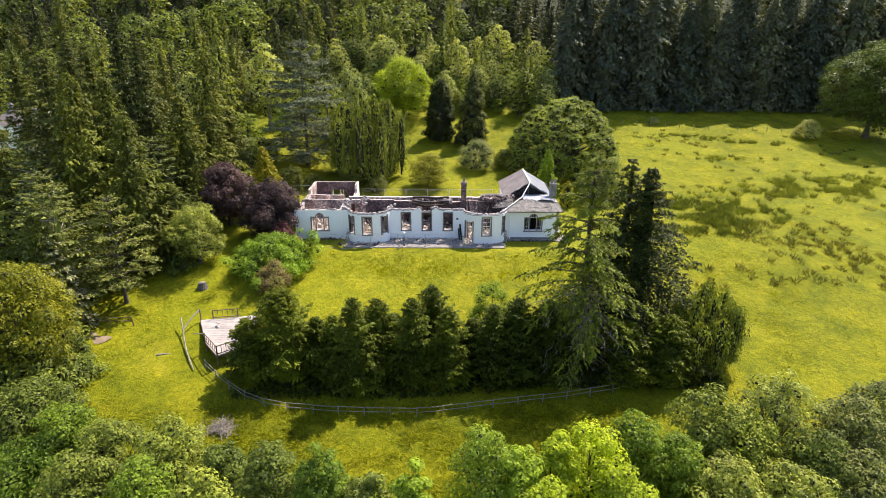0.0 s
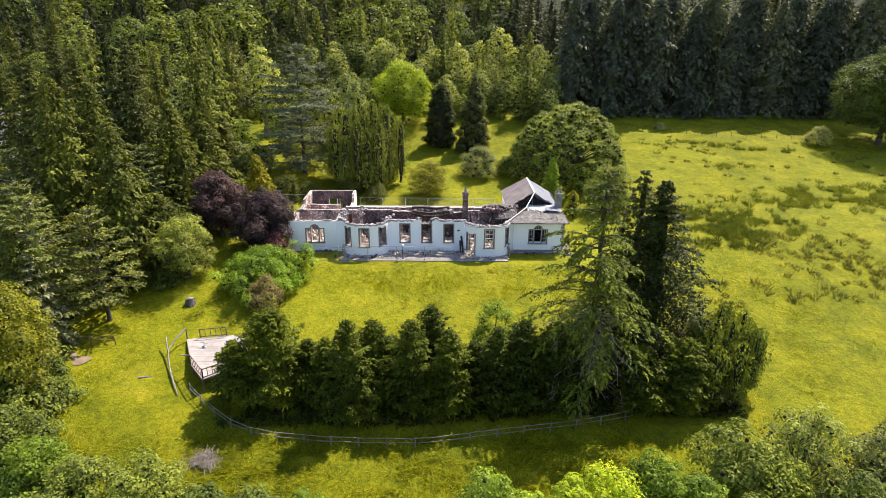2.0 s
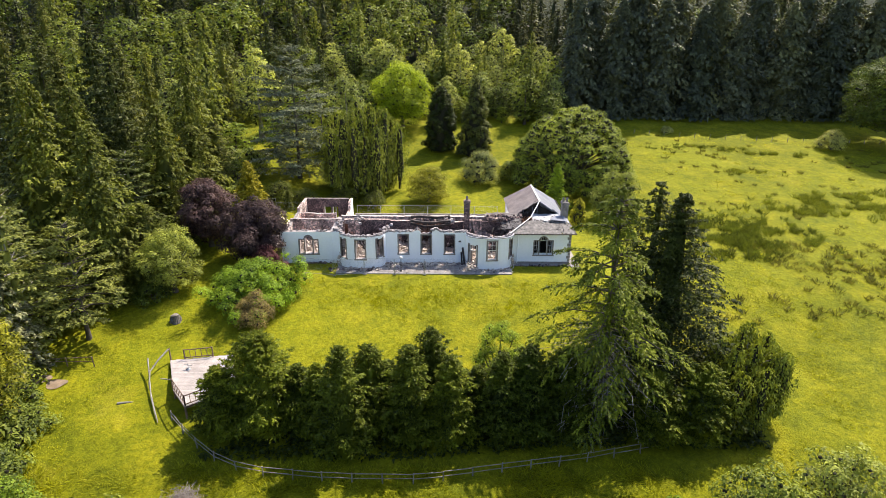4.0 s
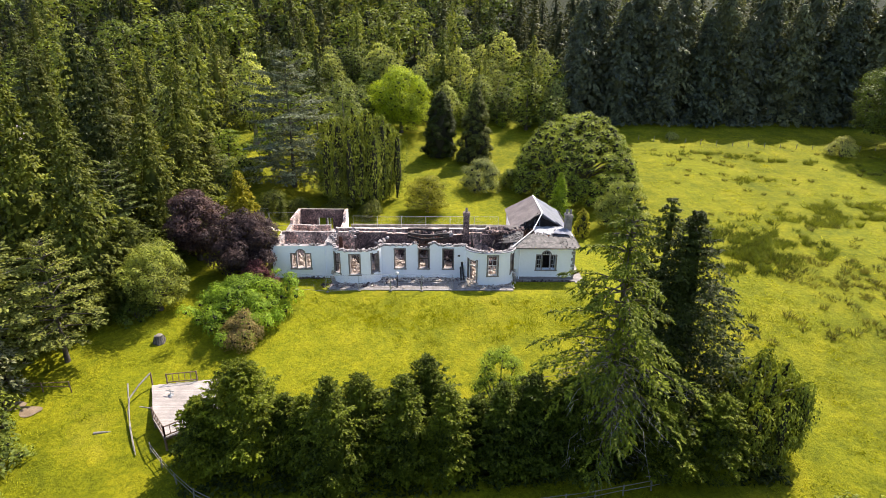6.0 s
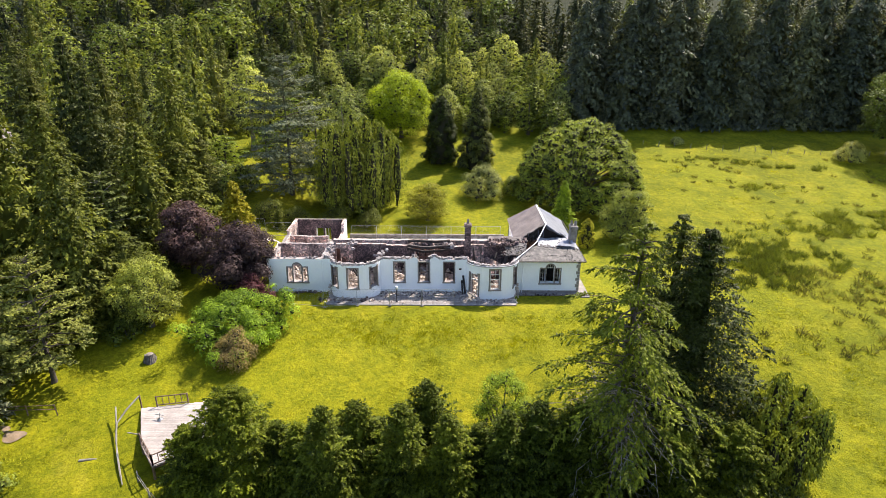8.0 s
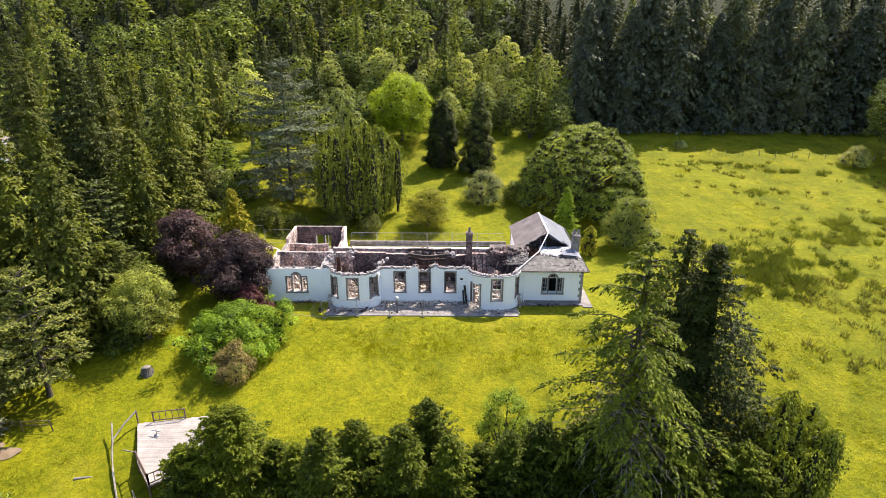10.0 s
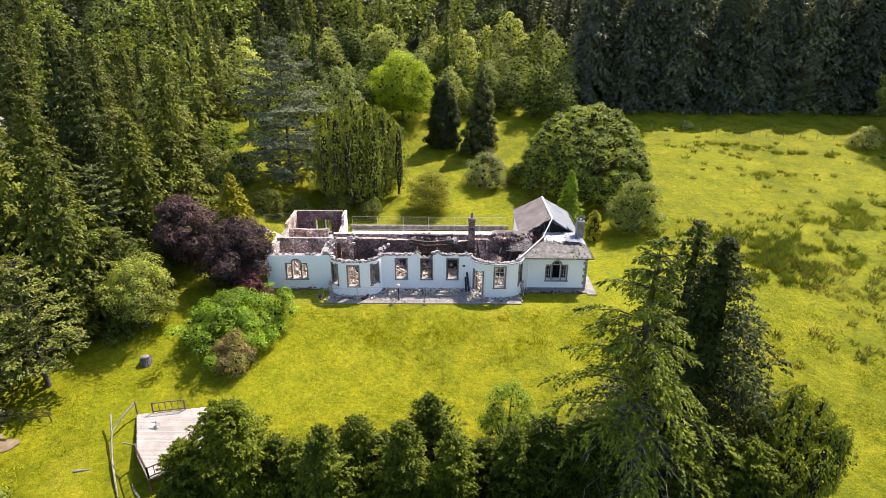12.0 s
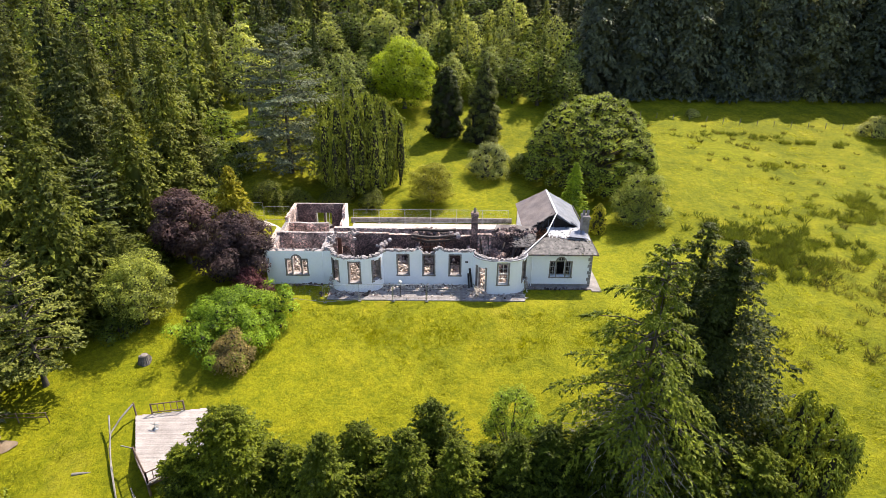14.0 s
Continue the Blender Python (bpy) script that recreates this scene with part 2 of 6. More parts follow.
def beam(bm, p, q, w, h, slot=0):
    """A squared bar from p to q."""
    p, q = Vector(p), Vector(q)
    d = (q - p).normalized()
    side = d.cross(Vector((0, 0, 1)))
    side = side.normalized() if side.length > 1e-3 else Vector((1, 0, 0))
    up = side.cross(d).normalized()
    c = [side * (w / 2) * i + up * (h / 2) * j for i, j in ((-1, -1), (1, -1), (1, 1), (-1, 1))]
    hexa(bm, [p + o for o in c], [q + o for o in c], slot)


def tube_arrays(points, radii, sides=7):
    """Rings round a line of points, with radii, as arrays."""
    pts = np.array(points, float)
    tang = np.gradient(pts, axis=0)
    tang /= np.linalg.norm(tang, axis=1)[:, None] + 1e-9
    ref = np.where(np.abs(tang[:, 2:3]) > 0.9, [[1.0, 0, 0]], [[0, 0, 1.0]])
    u = np.cross(tang, ref)
    u /= np.linalg.norm(u, axis=1)[:, None]
    w = np.cross(tang, u)
    a = np.linspace(0, 2 * np.pi, sides, endpoint=False)
    ring = pts[:, None] + np.array(radii)[:, None, None] * (np.cos(a)[None, :, None] * u[:, None] + np.sin(a)[None, :, None] * w[:, None])
    i, j = np.meshgrid(np.arange(len(pts) - 1), np.arange(sides), indexing="ij")
    k = (j + 1) % sides
    f = np.stack([i * sides + j, i * sides + k, (i + 1) * sides + k, (i + 1) * sides + j], -1).reshape(-1, 4)
    return ring.reshape(-1, 3), f


def joined(pieces):
    vs, fs, n = [], [], 0
    for v, f in pieces:
        vs.append(v)
        fs.append(f + n)
        n += len(v)
    return np.concatenate(vs), np.concatenate(fs)


# ---- plants ----
fine = {"k": 1.0}                      # how finely the next plants are leafed


def unit(a):
    return a / (np.linalg.norm(a, axis=-1, keepdims=True) + 1e-9)


def sprays(p, d, n, length, width, sag=0.0):
    """Pointed leaves or sprays at p, pointing along d, with faces towards n."""
    side = unit(np.cross(n, d))
    length, width = np.asarray(length)[:, None], np.asarray(width)[:, None]
    tip = p + d * length + np.array([0, 0, -1.0]) * length * sag
    v = np.stack([p - side * width * 0.75, p + side * width * 0.75, tip], 1).reshape(-1, 3)
    return v, np.arange(len(v)).reshape(-1, 3)


def crown_leaves(rng, centres, radii, per, leaf, flat=0.75, low=-0.2):
    """Leaves on the shells of many clumps; low: how far below a clump's middle leaves still grow."""
    per, leaf = per * 1.25 * fine["k"], leaf * fine["k"] ** -0.45
    n = np.maximum((per * (radii / radii.mean()) ** 2).astype(int), 8)
    idx = np.repeat(np.arange(len(centres)), n)
    d = unit(rng.normal(size=(len(idx), 3)))
    flip = d[:, 2] < low
    d[flip, 2] *= -1
    r = radii[idx] * rng.uniform(0.7, 1.08, len(idx))
    p = centres[idx] + d * r[:, None] * np.array([1, 1, flat])
    nrm = unit(d + rng.normal(size=d.shape) * 0.28 + np.array([0, 0, 0.35]))
    t = unit(np.cross(nrm, rng.normal(size=d.shape)))
    s = leaf * rng.uniform(0.6, 1.4, len(idx))
    if flat > 1.3:                     # hanging twigs
        t = unit(t * 0.5 + np.array([0, 0, -1.0]))
        return sprays(p, t, unit(nrm + d), s * 1.5, s * 0.3, 0.1)
    return sprays(p, t, nrm, s, s * 0.45, 0.15)


GOLD = (1 + 5 ** 0.5) / 2
ICO_V = np.array([(-1, GOLD, 0), (1, GOLD, 0), (-1, -GOLD, 0), (1, -GOLD, 0), (0, -1, GOLD), (0, 1, GOLD), (0, -1, -GOLD), (0, 1, -GOLD), (GOLD, 0, -1), (GOLD, 0, 1), (-GOLD, 0, -1), (-GOLD, 0, 1)]) / 1.902
ICO_F = np.array([(0, 11, 5), (0, 5, 1), (0, 1, 7), (0, 7, 10), (0, 10, 11), (1, 5, 9), (5, 11, 4), (11, 10, 2), (10, 7, 6), (7, 1, 8), (3, 9, 4), (3, 4, 2), (3, 2, 6), (3, 6, 8), (3, 8, 9), (4, 9, 5), (2, 4, 11), (6, 2, 10), (8, 6, 7), (9, 8, 1)])
OCT_V = np.array([(1, 0, 0), (0, 1, 0), (-1, 0, 0), (0, -1, 0), (0, 0, 1), (0, 0, -1)]) * 1.1
OCT_F = np.array([(0, 1, 4), (1, 2, 4), (2, 3, 4), (3, 0, 4), (1, 0, 5), (2, 1, 5), (3, 2, 5), (0, 3, 5)])


def shade_lumps(rng, centres, radii, flat):
    """Uneven near-black lumps in the middle of the clumps, standing in for inner shade."""
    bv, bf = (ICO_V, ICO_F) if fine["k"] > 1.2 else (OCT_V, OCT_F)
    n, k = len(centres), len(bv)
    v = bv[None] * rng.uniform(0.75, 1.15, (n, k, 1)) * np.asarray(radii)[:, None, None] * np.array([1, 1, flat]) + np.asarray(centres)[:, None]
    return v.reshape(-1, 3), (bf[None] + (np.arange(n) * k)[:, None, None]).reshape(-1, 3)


def crown_mesh(name, leafage, shade_core):
    """Leaves and the dark shade cores inside them as one mesh with two materials."""
    v, f = joined([leafage, shade_core])
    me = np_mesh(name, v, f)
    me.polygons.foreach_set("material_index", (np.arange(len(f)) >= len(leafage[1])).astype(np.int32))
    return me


def crown_part(name, leafage, shade_core, leaves, parent):
    ob = mesh_part(name, crown_mesh(name, leafage, shade_core), leaves, parent)
    ob.data.materials.append(SHADE_FILL)
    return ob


def trunk_mesh(rng, h, r, limbs=(), lean=0.03, sides=7):
    z = np.linspace(0, 1, 7)
    wob = rng.normal(size=(7, 2)) * lean * h * z[:, None] * 0.4
    pts = np.column_stack([wob[:, 0], wob[:, 1], z * h])
    pieces = [tube_arrays(pts, r * (1.25 - 1.15 * z ** 0.8) * np.where(z == 0, 1.3, 1), sides)]
    for end, start in limbs:
        a = np.array([np.interp(start, pts[:, 2], pts[:, i]) for i in (0, 1)] + [start])
        e = np.array(end, float)
        m = (a + e) / 2 + np.array([0, 0, -0.08 * np.linalg.norm(e - a)])
        pieces.append(tube_arrays([a, m, e], [r * 0.35, r * 0.22, r * 0.06], 5))
    v, f = joined(pieces)
    return np_mesh("trunk", v, f, True)


def broadleaf(rng, name, label, h, r, leaves, bark, clumps=34, per=90, leaf=0.42, base=0.22, flat=0.8, egg=1.0, group="", category="tree", clump=0.34):
    """A leafy tree: trunk, limbs out to the clumps, clumps of leaves over an uneven ellipsoid."""
    t = thing(name, label, category, group=group)
    half = h * (1 - base) / 2
    mid = h * base + half
    k = np.arange(clumps)
    zz = 1 - 1.75 * (k + 0.5) / clumps
    az = k * 2.39996 + rng.uniform(0, 0.8, clumps)
    rad = np.sqrt(np.maximum(1 - zz ** 2, 0.02)) * rng.uniform(0.62, 1.0, clumps)
    seed = rng.uniform(0, 50)
    lobe = np.array([1 + 0.38 * noise.noise(Vector((math.cos(a) * q * 1.4, math.sin(a) * q * 1.4, z * 1.4 + seed))) for a, q, z in zip(az, rad, zz)])
    rad = rad * lobe
    zr = zz * rng.uniform(0.8, 1.03, clumps) * (0.5 + 0.5 * lobe)
    width = np.where(zr > 0, 1.0, egg)
    cr = r * clump * rng.uniform(0.65, 1.25, clumps)
    out = r - cr * 0.8
    c = np.column_stack([np.cos(az) * rad * out * width, np.sin(az) * rad * out * width, mid + zr * (half - cr * 0.6)])
    inner = c * [0.5, 0.5, 1] + [0, 0, -0.1 * h]
    inner[:, 2] = np.maximum(inner[:, 2], h * base)
    pick = rng.permutation(clumps)[: clumps // 3]
    cs, rs = np.concatenate([c, inner[pick]]), np.concatenate([cr, cr[pick] * 1.2])
    ends = [(c[i], max(0.25 * h, c[i][2] * 0.55)) for i in range(0, clumps, 3)] if fine["k"] > 1.2 else []
    mesh_part("trunk", trunk_mesh(rng, h * 0.78, 0.02 * h + 0.06), bark, t)
    for e, start in ends:
        m = np.array([e[0] * 0.5, e[1] * 0.5, (e[2] + start) / 2 - 0.06 * h])
        lv, lf = tube_arrays([(0, 0, start), m, tuple(e)], [0.007 * h + 0.02, 0.005 * h + 0.012, 0.012], 5)
        mesh_part("limb", np_mesh("limb", lv, lf, True), bark, t)
    v, f = crown_leaves(rng, cs, rs, per, leaf, flat)
    crown_part("crown", (v, f), shade_lumps(rng, cs, rs * (0.17 if fine["k"] > 1.2 else 0.28), min(flat, 1.0)), leaves, t)
    return t


def bough_tree(rng, name, label, h, r, leaves, bark, boughs=90, twigs=9, needles=5, spray=0.5, z0=0.05, power=0.85, belly=0.1, droop=0.3, rise=0.1,
               ragged=0.3, tiers=0, fan=0.42, width=0.5, hang=0.25, heart=0.16, sweep=0.9, group="", category="tree", limbs=0, rough=0.55):
    """A needle tree of separate boughs: each a drooping rib with twigs to both sides, set with flat sprays."""
    t = thing(name, label, category, group=group)
    u = (np.arange(boughs) + rng.uniform(0, 1, boughs)) / boughs
    u = 1 - (1 - u) ** 1.3
    if tiers:
        u = np.clip((np.floor(u * tiers) + 0.5 + rng.normal(size=boughs) * 0.16) / tiers, 0, 0.99)
    shape = lambda q: (1 - q) ** power * (1 - belly) + belly * np.sin(np.pi * np.clip(q * 0.9 + 0.1, 0, 1)) ** 0.7
    az = np.arange(boughs) * 2.39996 + rng.uniform(-0.5, 0.5, boughs)
    seed = rng.uniform(0, 50)
    lobe = np.array([1 + 0.22 * noise.noise(Vector((math.cos(a) * 1.2, math.sin(a) * 1.2, q * 4 + seed))) for a, q in zip(az, u)])
    reach = r * shape(u) * lobe * rng.uniform(1 - ragged, 1.08, boughs) + 0.02 * r
    z = h * (z0 + (1 - z0) * u)
    up = rise + 0.5 * u ** 3 + rng.normal(size=boughs) * 0.05
    nt = np.maximum((twigs * (0.35 + 0.65 * reach / r)).astype(int), 3)
    b = np.repeat(np.arange(boughs), nt)
    s = rng.uniform(0.1, 1.0, len(b)) ** 0.85
    hand = np.where(rng.uniform(0, 1, len(b)) < 0.5, -1.0, 1.0)
    turn = hand * sweep * rng.uniform(0.55, 1.15, len(b)) * np.where(s > 0.93, 0.3, 1.0)
    tl = fan * reach[b] * (1.12 - s) * rng.uniform(0.6, 1.2, len(b)) + 0.06 * reach[b] + 0.4 * spray
    ba, bl = az[b], reach[b]
    k = np.repeat(np.arange(len(b)), needles)
    q = rng.uniform(0.0, 1.0, len(k))
    d2 = np.column_stack([np.cos(ba + turn), np.sin(ba + turn)])[k]
    along = (s * bl)[k]
    p = np.zeros((len(k), 3))
    p[:, 0] = np.cos(ba)[k] * along + d2[:, 0] * q * tl[k]
    p[:, 1] = np.sin(ba)[k] * along + d2[:, 1] * q * tl[k]
    out = np.hypot(p[:, 0], p[:, 1])
    p[:, 2] = z[b][k] + up[b][k] * along - droop * along ** 2 / np.maximum(bl[k], 0.1) - hang * q ** 2 * tl[k] + rng.normal(size=len(k)) * 0.12 * spray
    p[:, 2] = np.maximum(p[:, 2], 0.05)
    d = unit(np.column_stack([d2, -droop * 0.9 * s[k] - hang * 1.2 * q]) + rng.normal(size=p.shape) * rough)
    nrm = unit(np.array([0, 0, 1.0]) + p * [1, 1, 0] / (out + 0.3)[:, None] * 0.45 + rng.normal(size=p.shape) * 0.35)
    ln = spray * rng.uniform(0.6, 1.35, len(k)) * (0.5 + 0.5 * np.minimum(bl[k] / r * 1.8, 1))
    lf = sprays(p, d, nrm, ln, ln * width, 0.1)
    tip = np.column_stack([rng.normal(size=(14, 2)) * 0.015 * r, h * np.linspace(0.93, 0.985, 14)])
    tv = sprays(tip, unit(rng.normal(size=(14, 3)) * 0.5 + [0, 0, 1.0]), unit(rng.normal(size=(14, 3))), np.full(14, spray * 0.8), np.full(14, spray * width), 0.0)
    for i in range(0, boughs if limbs else 0, max(limbs, 1)):
        e = np.array([np.cos(az[i]), np.sin(az[i])]) * reach[i]
        line = [(e[0] * w, e[1] * w, z[i] + up[i] * w * reach[i] - droop * w * w * reach[i] - 0.03) for w in (0.0, 0.45, 0.9)]
        lv, lq = tube_arrays(line, [0.075, 0.05, 0.012], 5)
        mesh_part("limb", np_mesh("limb", lv, lq, True), bark, t)
    mesh_part("trunk", trunk_mesh(rng, h * 0.97, 0.011 * h + 0.04, [], 0.004), bark, t)
    ring = np.linspace(0, 0.95, 8)
    cv, cf = tube_arrays(np.column_stack([ring * 0, ring * 0, h * (z0 + (0.95 - z0) * ring)]), r * shape(ring) * heart * rng.uniform(0.85, 1.1, 8), 7)
    cv = cv + rng.normal(size=cv.shape) * [0.3 * r * min(heart, 0.16), 0.3 * r * min(heart, 0.16), 0.02 * h]
    cf = np.concatenate([cf[:, [0, 1, 2]], cf[:, [0, 2, 3]]])
    mesh_part("crown", np_mesh("crown", *joined([lf, tv, (cv, cf)])), leaves, t)
    return t


def cone_tree(rng, name, label, h, r, leaves, bark, clumps=60, per=50, leaf=0.45, z0=0.03, power=0.8, belly=0.2, flat=0.6, clump=0.3, ragged=0.3, group="", heart=0.3, category="tree", sag=0.3, limbs=False):
    """A needle tree of many uneven pads round a straight stem, wide below and pointed above."""
    t = thing(name, label, category, group=group)
    u = (np.arange(clumps) + rng.uniform(0, 1, clumps)) / clumps
    u = 0.985 * (1 - (1 - u) ** 1.35)
    shape = lambda q: (1 - q) ** power * (1 - belly) + belly * np.sin(np.pi * np.clip(q * 0.9 + 0.1, 0, 1)) ** 0.7
    az = np.arange(clumps) * 2.39996 + rng.uniform(-0.5, 0.5, clumps)
    seed = rng.uniform(0, 50)
    lobe = np.array([1 + 0.3 * noise.noise(Vector((math.cos(a), math.sin(a), q * 5 + seed))) for a, q in zip(az, u)])
    reach = r * shape(u) * rng.uniform(1 - ragged, 1.1, clumps) * lobe
    cr = clump * r * (0.26 + 0.84 * np.minimum(reach / r * 1.3, 1)) * rng.uniform(0.75, 1.3, clumps)
    out = np.maximum(reach - cr * 0.75, 0.02)
    z = h * (z0 + (1 - z0) * u) - sag * out * 0.5
    c = np.column_stack([np.cos(az) * out, np.sin(az) * out, np.maximum(z - cr * flat * 0.5, cr * flat * 0.8)])
    top = np.column_stack([rng.normal(size=5) * 0.02 * r, rng.normal(size=5) * 0.02 * r, h * np.linspace(0.88, 0.985, 5)])
    c, cr = np.concatenate([c, top]), np.concatenate([cr, clump * r * np.linspace(0.36, 0.12, 5)])
    v, f = crown_leaves(rng, c, cr, per, leaf, flat, -0.35)
    # near-black inner cone, darkening the gaps like shade within the crown
    ring = np.linspace(0, 0.97, 9)
    cv, cf = tube_arrays(np.column_stack([ring * 0, ring * 0, h * (z0 + (0.95 - z0) * ring)]), r * shape(ring) * heart * rng.uniform(0.85, 1.1, 9), 9)
    cv = cv + rng.normal(size=cv.shape) * 0.07 * r * [1, 1, 0.4]
    cf = np.concatenate([cf[:, [0, 1, 2]], cf[:, [0, 2, 3]]])
    ends = [(c[i] * [0.95, 0.95, 1], min(c[i][2] + 0.2 * h * 0.1, h * 0.9)) for i in range(0, clumps, 3)] if limbs else []
    mesh_part("trunk", trunk_mesh(rng, h * 0.97, 0.012 * h + 0.05, ends, 0.004), bark, t)
    crown_part("crown", (v, f), joined([shade_lumps(rng, c, cr * 0.56, flat), (cv, cf)]), leaves, t)
    return t


def weeping(rng, name, label, h, r, leaves, bark, columns=34, per=700, leaf=0.3, reach=0.2, group=""):
    """A tree with hanging curtains: tall tapering columns of small drooping leaves under arching limbs."""
    t = thing(name, label, "tree", group=group)
    k = np.arange(columns)
    rad = np.sqrt((k + 0.5) / columns) * 0.84 * r * rng.uniform(0.7, 1.02, columns)
    ha = k * 2.39996 + rng.uniform(-0.3, 0.3, columns)
    top = h * (1.0 - 0.42 * (rad / r) ** 2.2) * rng.uniform(0.7, 1.0, columns)
    low = h * rng.uniform(0.0, 0.1, columns)
    cr = r * reach * rng.uniform(0.75, 1.25, columns)
    i = np.repeat(k, per)
    f = rng.uniform(0, 1, len(i)) ** 0.85
    a = rng.uniform(0, 2 * np.pi, len(i))
    girth = np.minimum(np.sqrt(f * 3.2), 1.0) * (1.0 - 0.35 * f) * (1 + 0.25 * np.sin(a * 3 + i * 1.7 + f * 9))
    q = cr[i] * girth * rng.uniform(0.72, 1.08, len(i))
    p = np.column_stack([np.cos(ha) * rad, np.sin(ha) * rad, top])[i]
    p = p + np.column_stack([np.cos(a) * q, np.sin(a) * q, -f * (top - low)[i] * rng.uniform(0.85, 1.0, len(i))])
    side = np.column_stack([np.cos(a), np.sin(a), np.zeros(len(i))])
    nrm = unit(side + [0, 0, 0.35] + (f < 0.1)[:, None] * np.array([0, 0, 1.0]) + rng.normal(size=p.shape) * 0.4)
    d = unit(np.array([0, 0, -1.0]) + side * 0.35 + rng.normal(size=p.shape) * 0.35)
    s = leaf * rng.uniform(0.6, 1.4, len(i))
    lf = sprays(p, d, nrm, s, s * 0.4, 0.0)
    # near-black cores down the curtains, put in as the shade between the leaves
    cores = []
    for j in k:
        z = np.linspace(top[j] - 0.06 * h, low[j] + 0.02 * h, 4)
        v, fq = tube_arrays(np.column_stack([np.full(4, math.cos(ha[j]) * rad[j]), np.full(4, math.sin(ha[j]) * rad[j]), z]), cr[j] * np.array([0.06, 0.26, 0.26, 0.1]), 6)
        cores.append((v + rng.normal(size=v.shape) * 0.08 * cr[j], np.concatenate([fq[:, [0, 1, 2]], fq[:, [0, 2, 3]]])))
    mesh_part("trunk", trunk_mesh(rng, h * 0.8, 0.016 * h + 0.06), bark, t)
    for j in range(0, columns, 3):
        x, y = math.cos(ha[j]) * rad[j], math.sin(ha[j]) * rad[j]
        lv, lq = tube_arrays([(0, 0, h * 0.35), (x * 0.5, y * 0.5, top[j] * 0.8), (x, y, top[j] * 0.93)], [0.1, 0.06, 0.02], 5)
        mesh_part("limb", np_mesh("limb", lv, lq, True), bark, t)
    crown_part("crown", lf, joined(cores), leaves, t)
    return t


def shrub(rng, name, label, h, r, leaves, clumps=22, per=80, leaf=0.3, flat=0.9, clump=0.38, category="shrub", group="", lobing=0.4, even=0.6):
    """A bush down to the ground."""
    t = thing(name, label, category, group=group)
    k = np.arange(clumps)
    zz = 1 - 0.95 * (k + 0.5) / clumps
    az = k * 2.39996 + rng.uniform(0, 0.9, clumps)
    rad = np.sqrt(1 - zz ** 2) * rng.uniform(even, 1.0, clumps)
    seed = rng.uniform(0, 50)
    lobe = np.array([1 + lobing * noise.noise(Vector((math.cos(a) * q * 1.5, math.sin(a) * q * 1.5, z * 1.5 + seed))) for a, q, z in zip(az, rad, zz)])
    rad, zz = rad * lobe, zz * lobe
    cr = r * clump * rng.uniform(0.6, 1.25, clumps)
    c = np.column_stack([np.cos(az) * rad * (r - cr * 0.75), np.sin(az) * rad * (r - cr * 0.75), np.maximum(zz * (h - cr * 0.7) * rng.uniform(0.8, 1.05, clumps), cr * 0.5)])
    v, f = crown_leaves(rng, c, cr, per, leaf, flat, -0.4)
    v[:, 2] = np.maximum(v[:, 2], 0.02)
    for e in c[:: 3 if clumps < 60 else 9]:
        mesh_part("stem", joined_stems(rng, [e], 0.03 + 0.012 * h), BARK, t)
    tv, tf = shade_lumps(rng, c, cr * (0.6 if even > 0.8 else 0.28), flat)
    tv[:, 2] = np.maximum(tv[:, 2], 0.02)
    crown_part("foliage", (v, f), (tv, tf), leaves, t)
    return t


def joined_stems(rng, ends, r):
    v, f = joined([tube_arrays([(e[0] * 0.12, e[1] * 0.12, -0.1), (e[0] * 0.4, e[1] * 0.4, e[2] * 0.55), tuple(e)], [r, r * 0.7, r * 0.25], 5) for e in ends])
    return np_mesh("stem", v, f, True)


def set_at(ob, x, y, turn=0.0, size=1.0, sink=0.0, high=1.0):
    ob.matrix_basis = stand(x, y, turn, size, sink, high)
    return ob


def stand(x, y, turn=0.0, size=1.0, sink=0.0, high=1.0):
    return pose(x, y, ground_z(x, y) - sink, 0, 0, turn) @ Matrix.Diagonal((size, size, size * high, 1))


# ---- ground ----
MID = [(-400, -30), (-120, -16), (-60, -8), (-45, -6), (-35, -4.6), (-25, -3.5), (-15, -2.0), (-10.5, -1.2), (-8, -0.8), (-5, -0.05), (-4, 0), (20, 0.1),
       (30, 1.2), (47, 3.1), (60, 6.2), (80, 10.5), (110, 19), (160, 36), (250, 66), (400, 110), (700, 170), (2500, 180)]
SIDE = [(-400, -32), (-120, -17), (-60, -8.5), (-45, -6.3), (-35, -5), (-25, -3.7), (-15, -2.2), (-5, -0.3), (6, 1.0), (21, 2.3), (45, 5), (56, 6.3),
        (65, 7.5), (80, 10.5), (110, 19), (160, 36), (250, 66), (400, 110), (700, 170), (2500, 180)]


def ease(a, b, x):
    t = np.clip((x - a) / (b - a), 0, 1)
    return t * t * (3 - 2 * t)


def ground_z(x, y):
    m = ease(-8, 0, x) * (1 - ease(38, 52, x))
    z = m * np.interp(y, *zip(*MID)) + (1 - m) * np.interp(y, *zip(*SIDE))
    return float(z) if np.ndim(z) == 0 else z


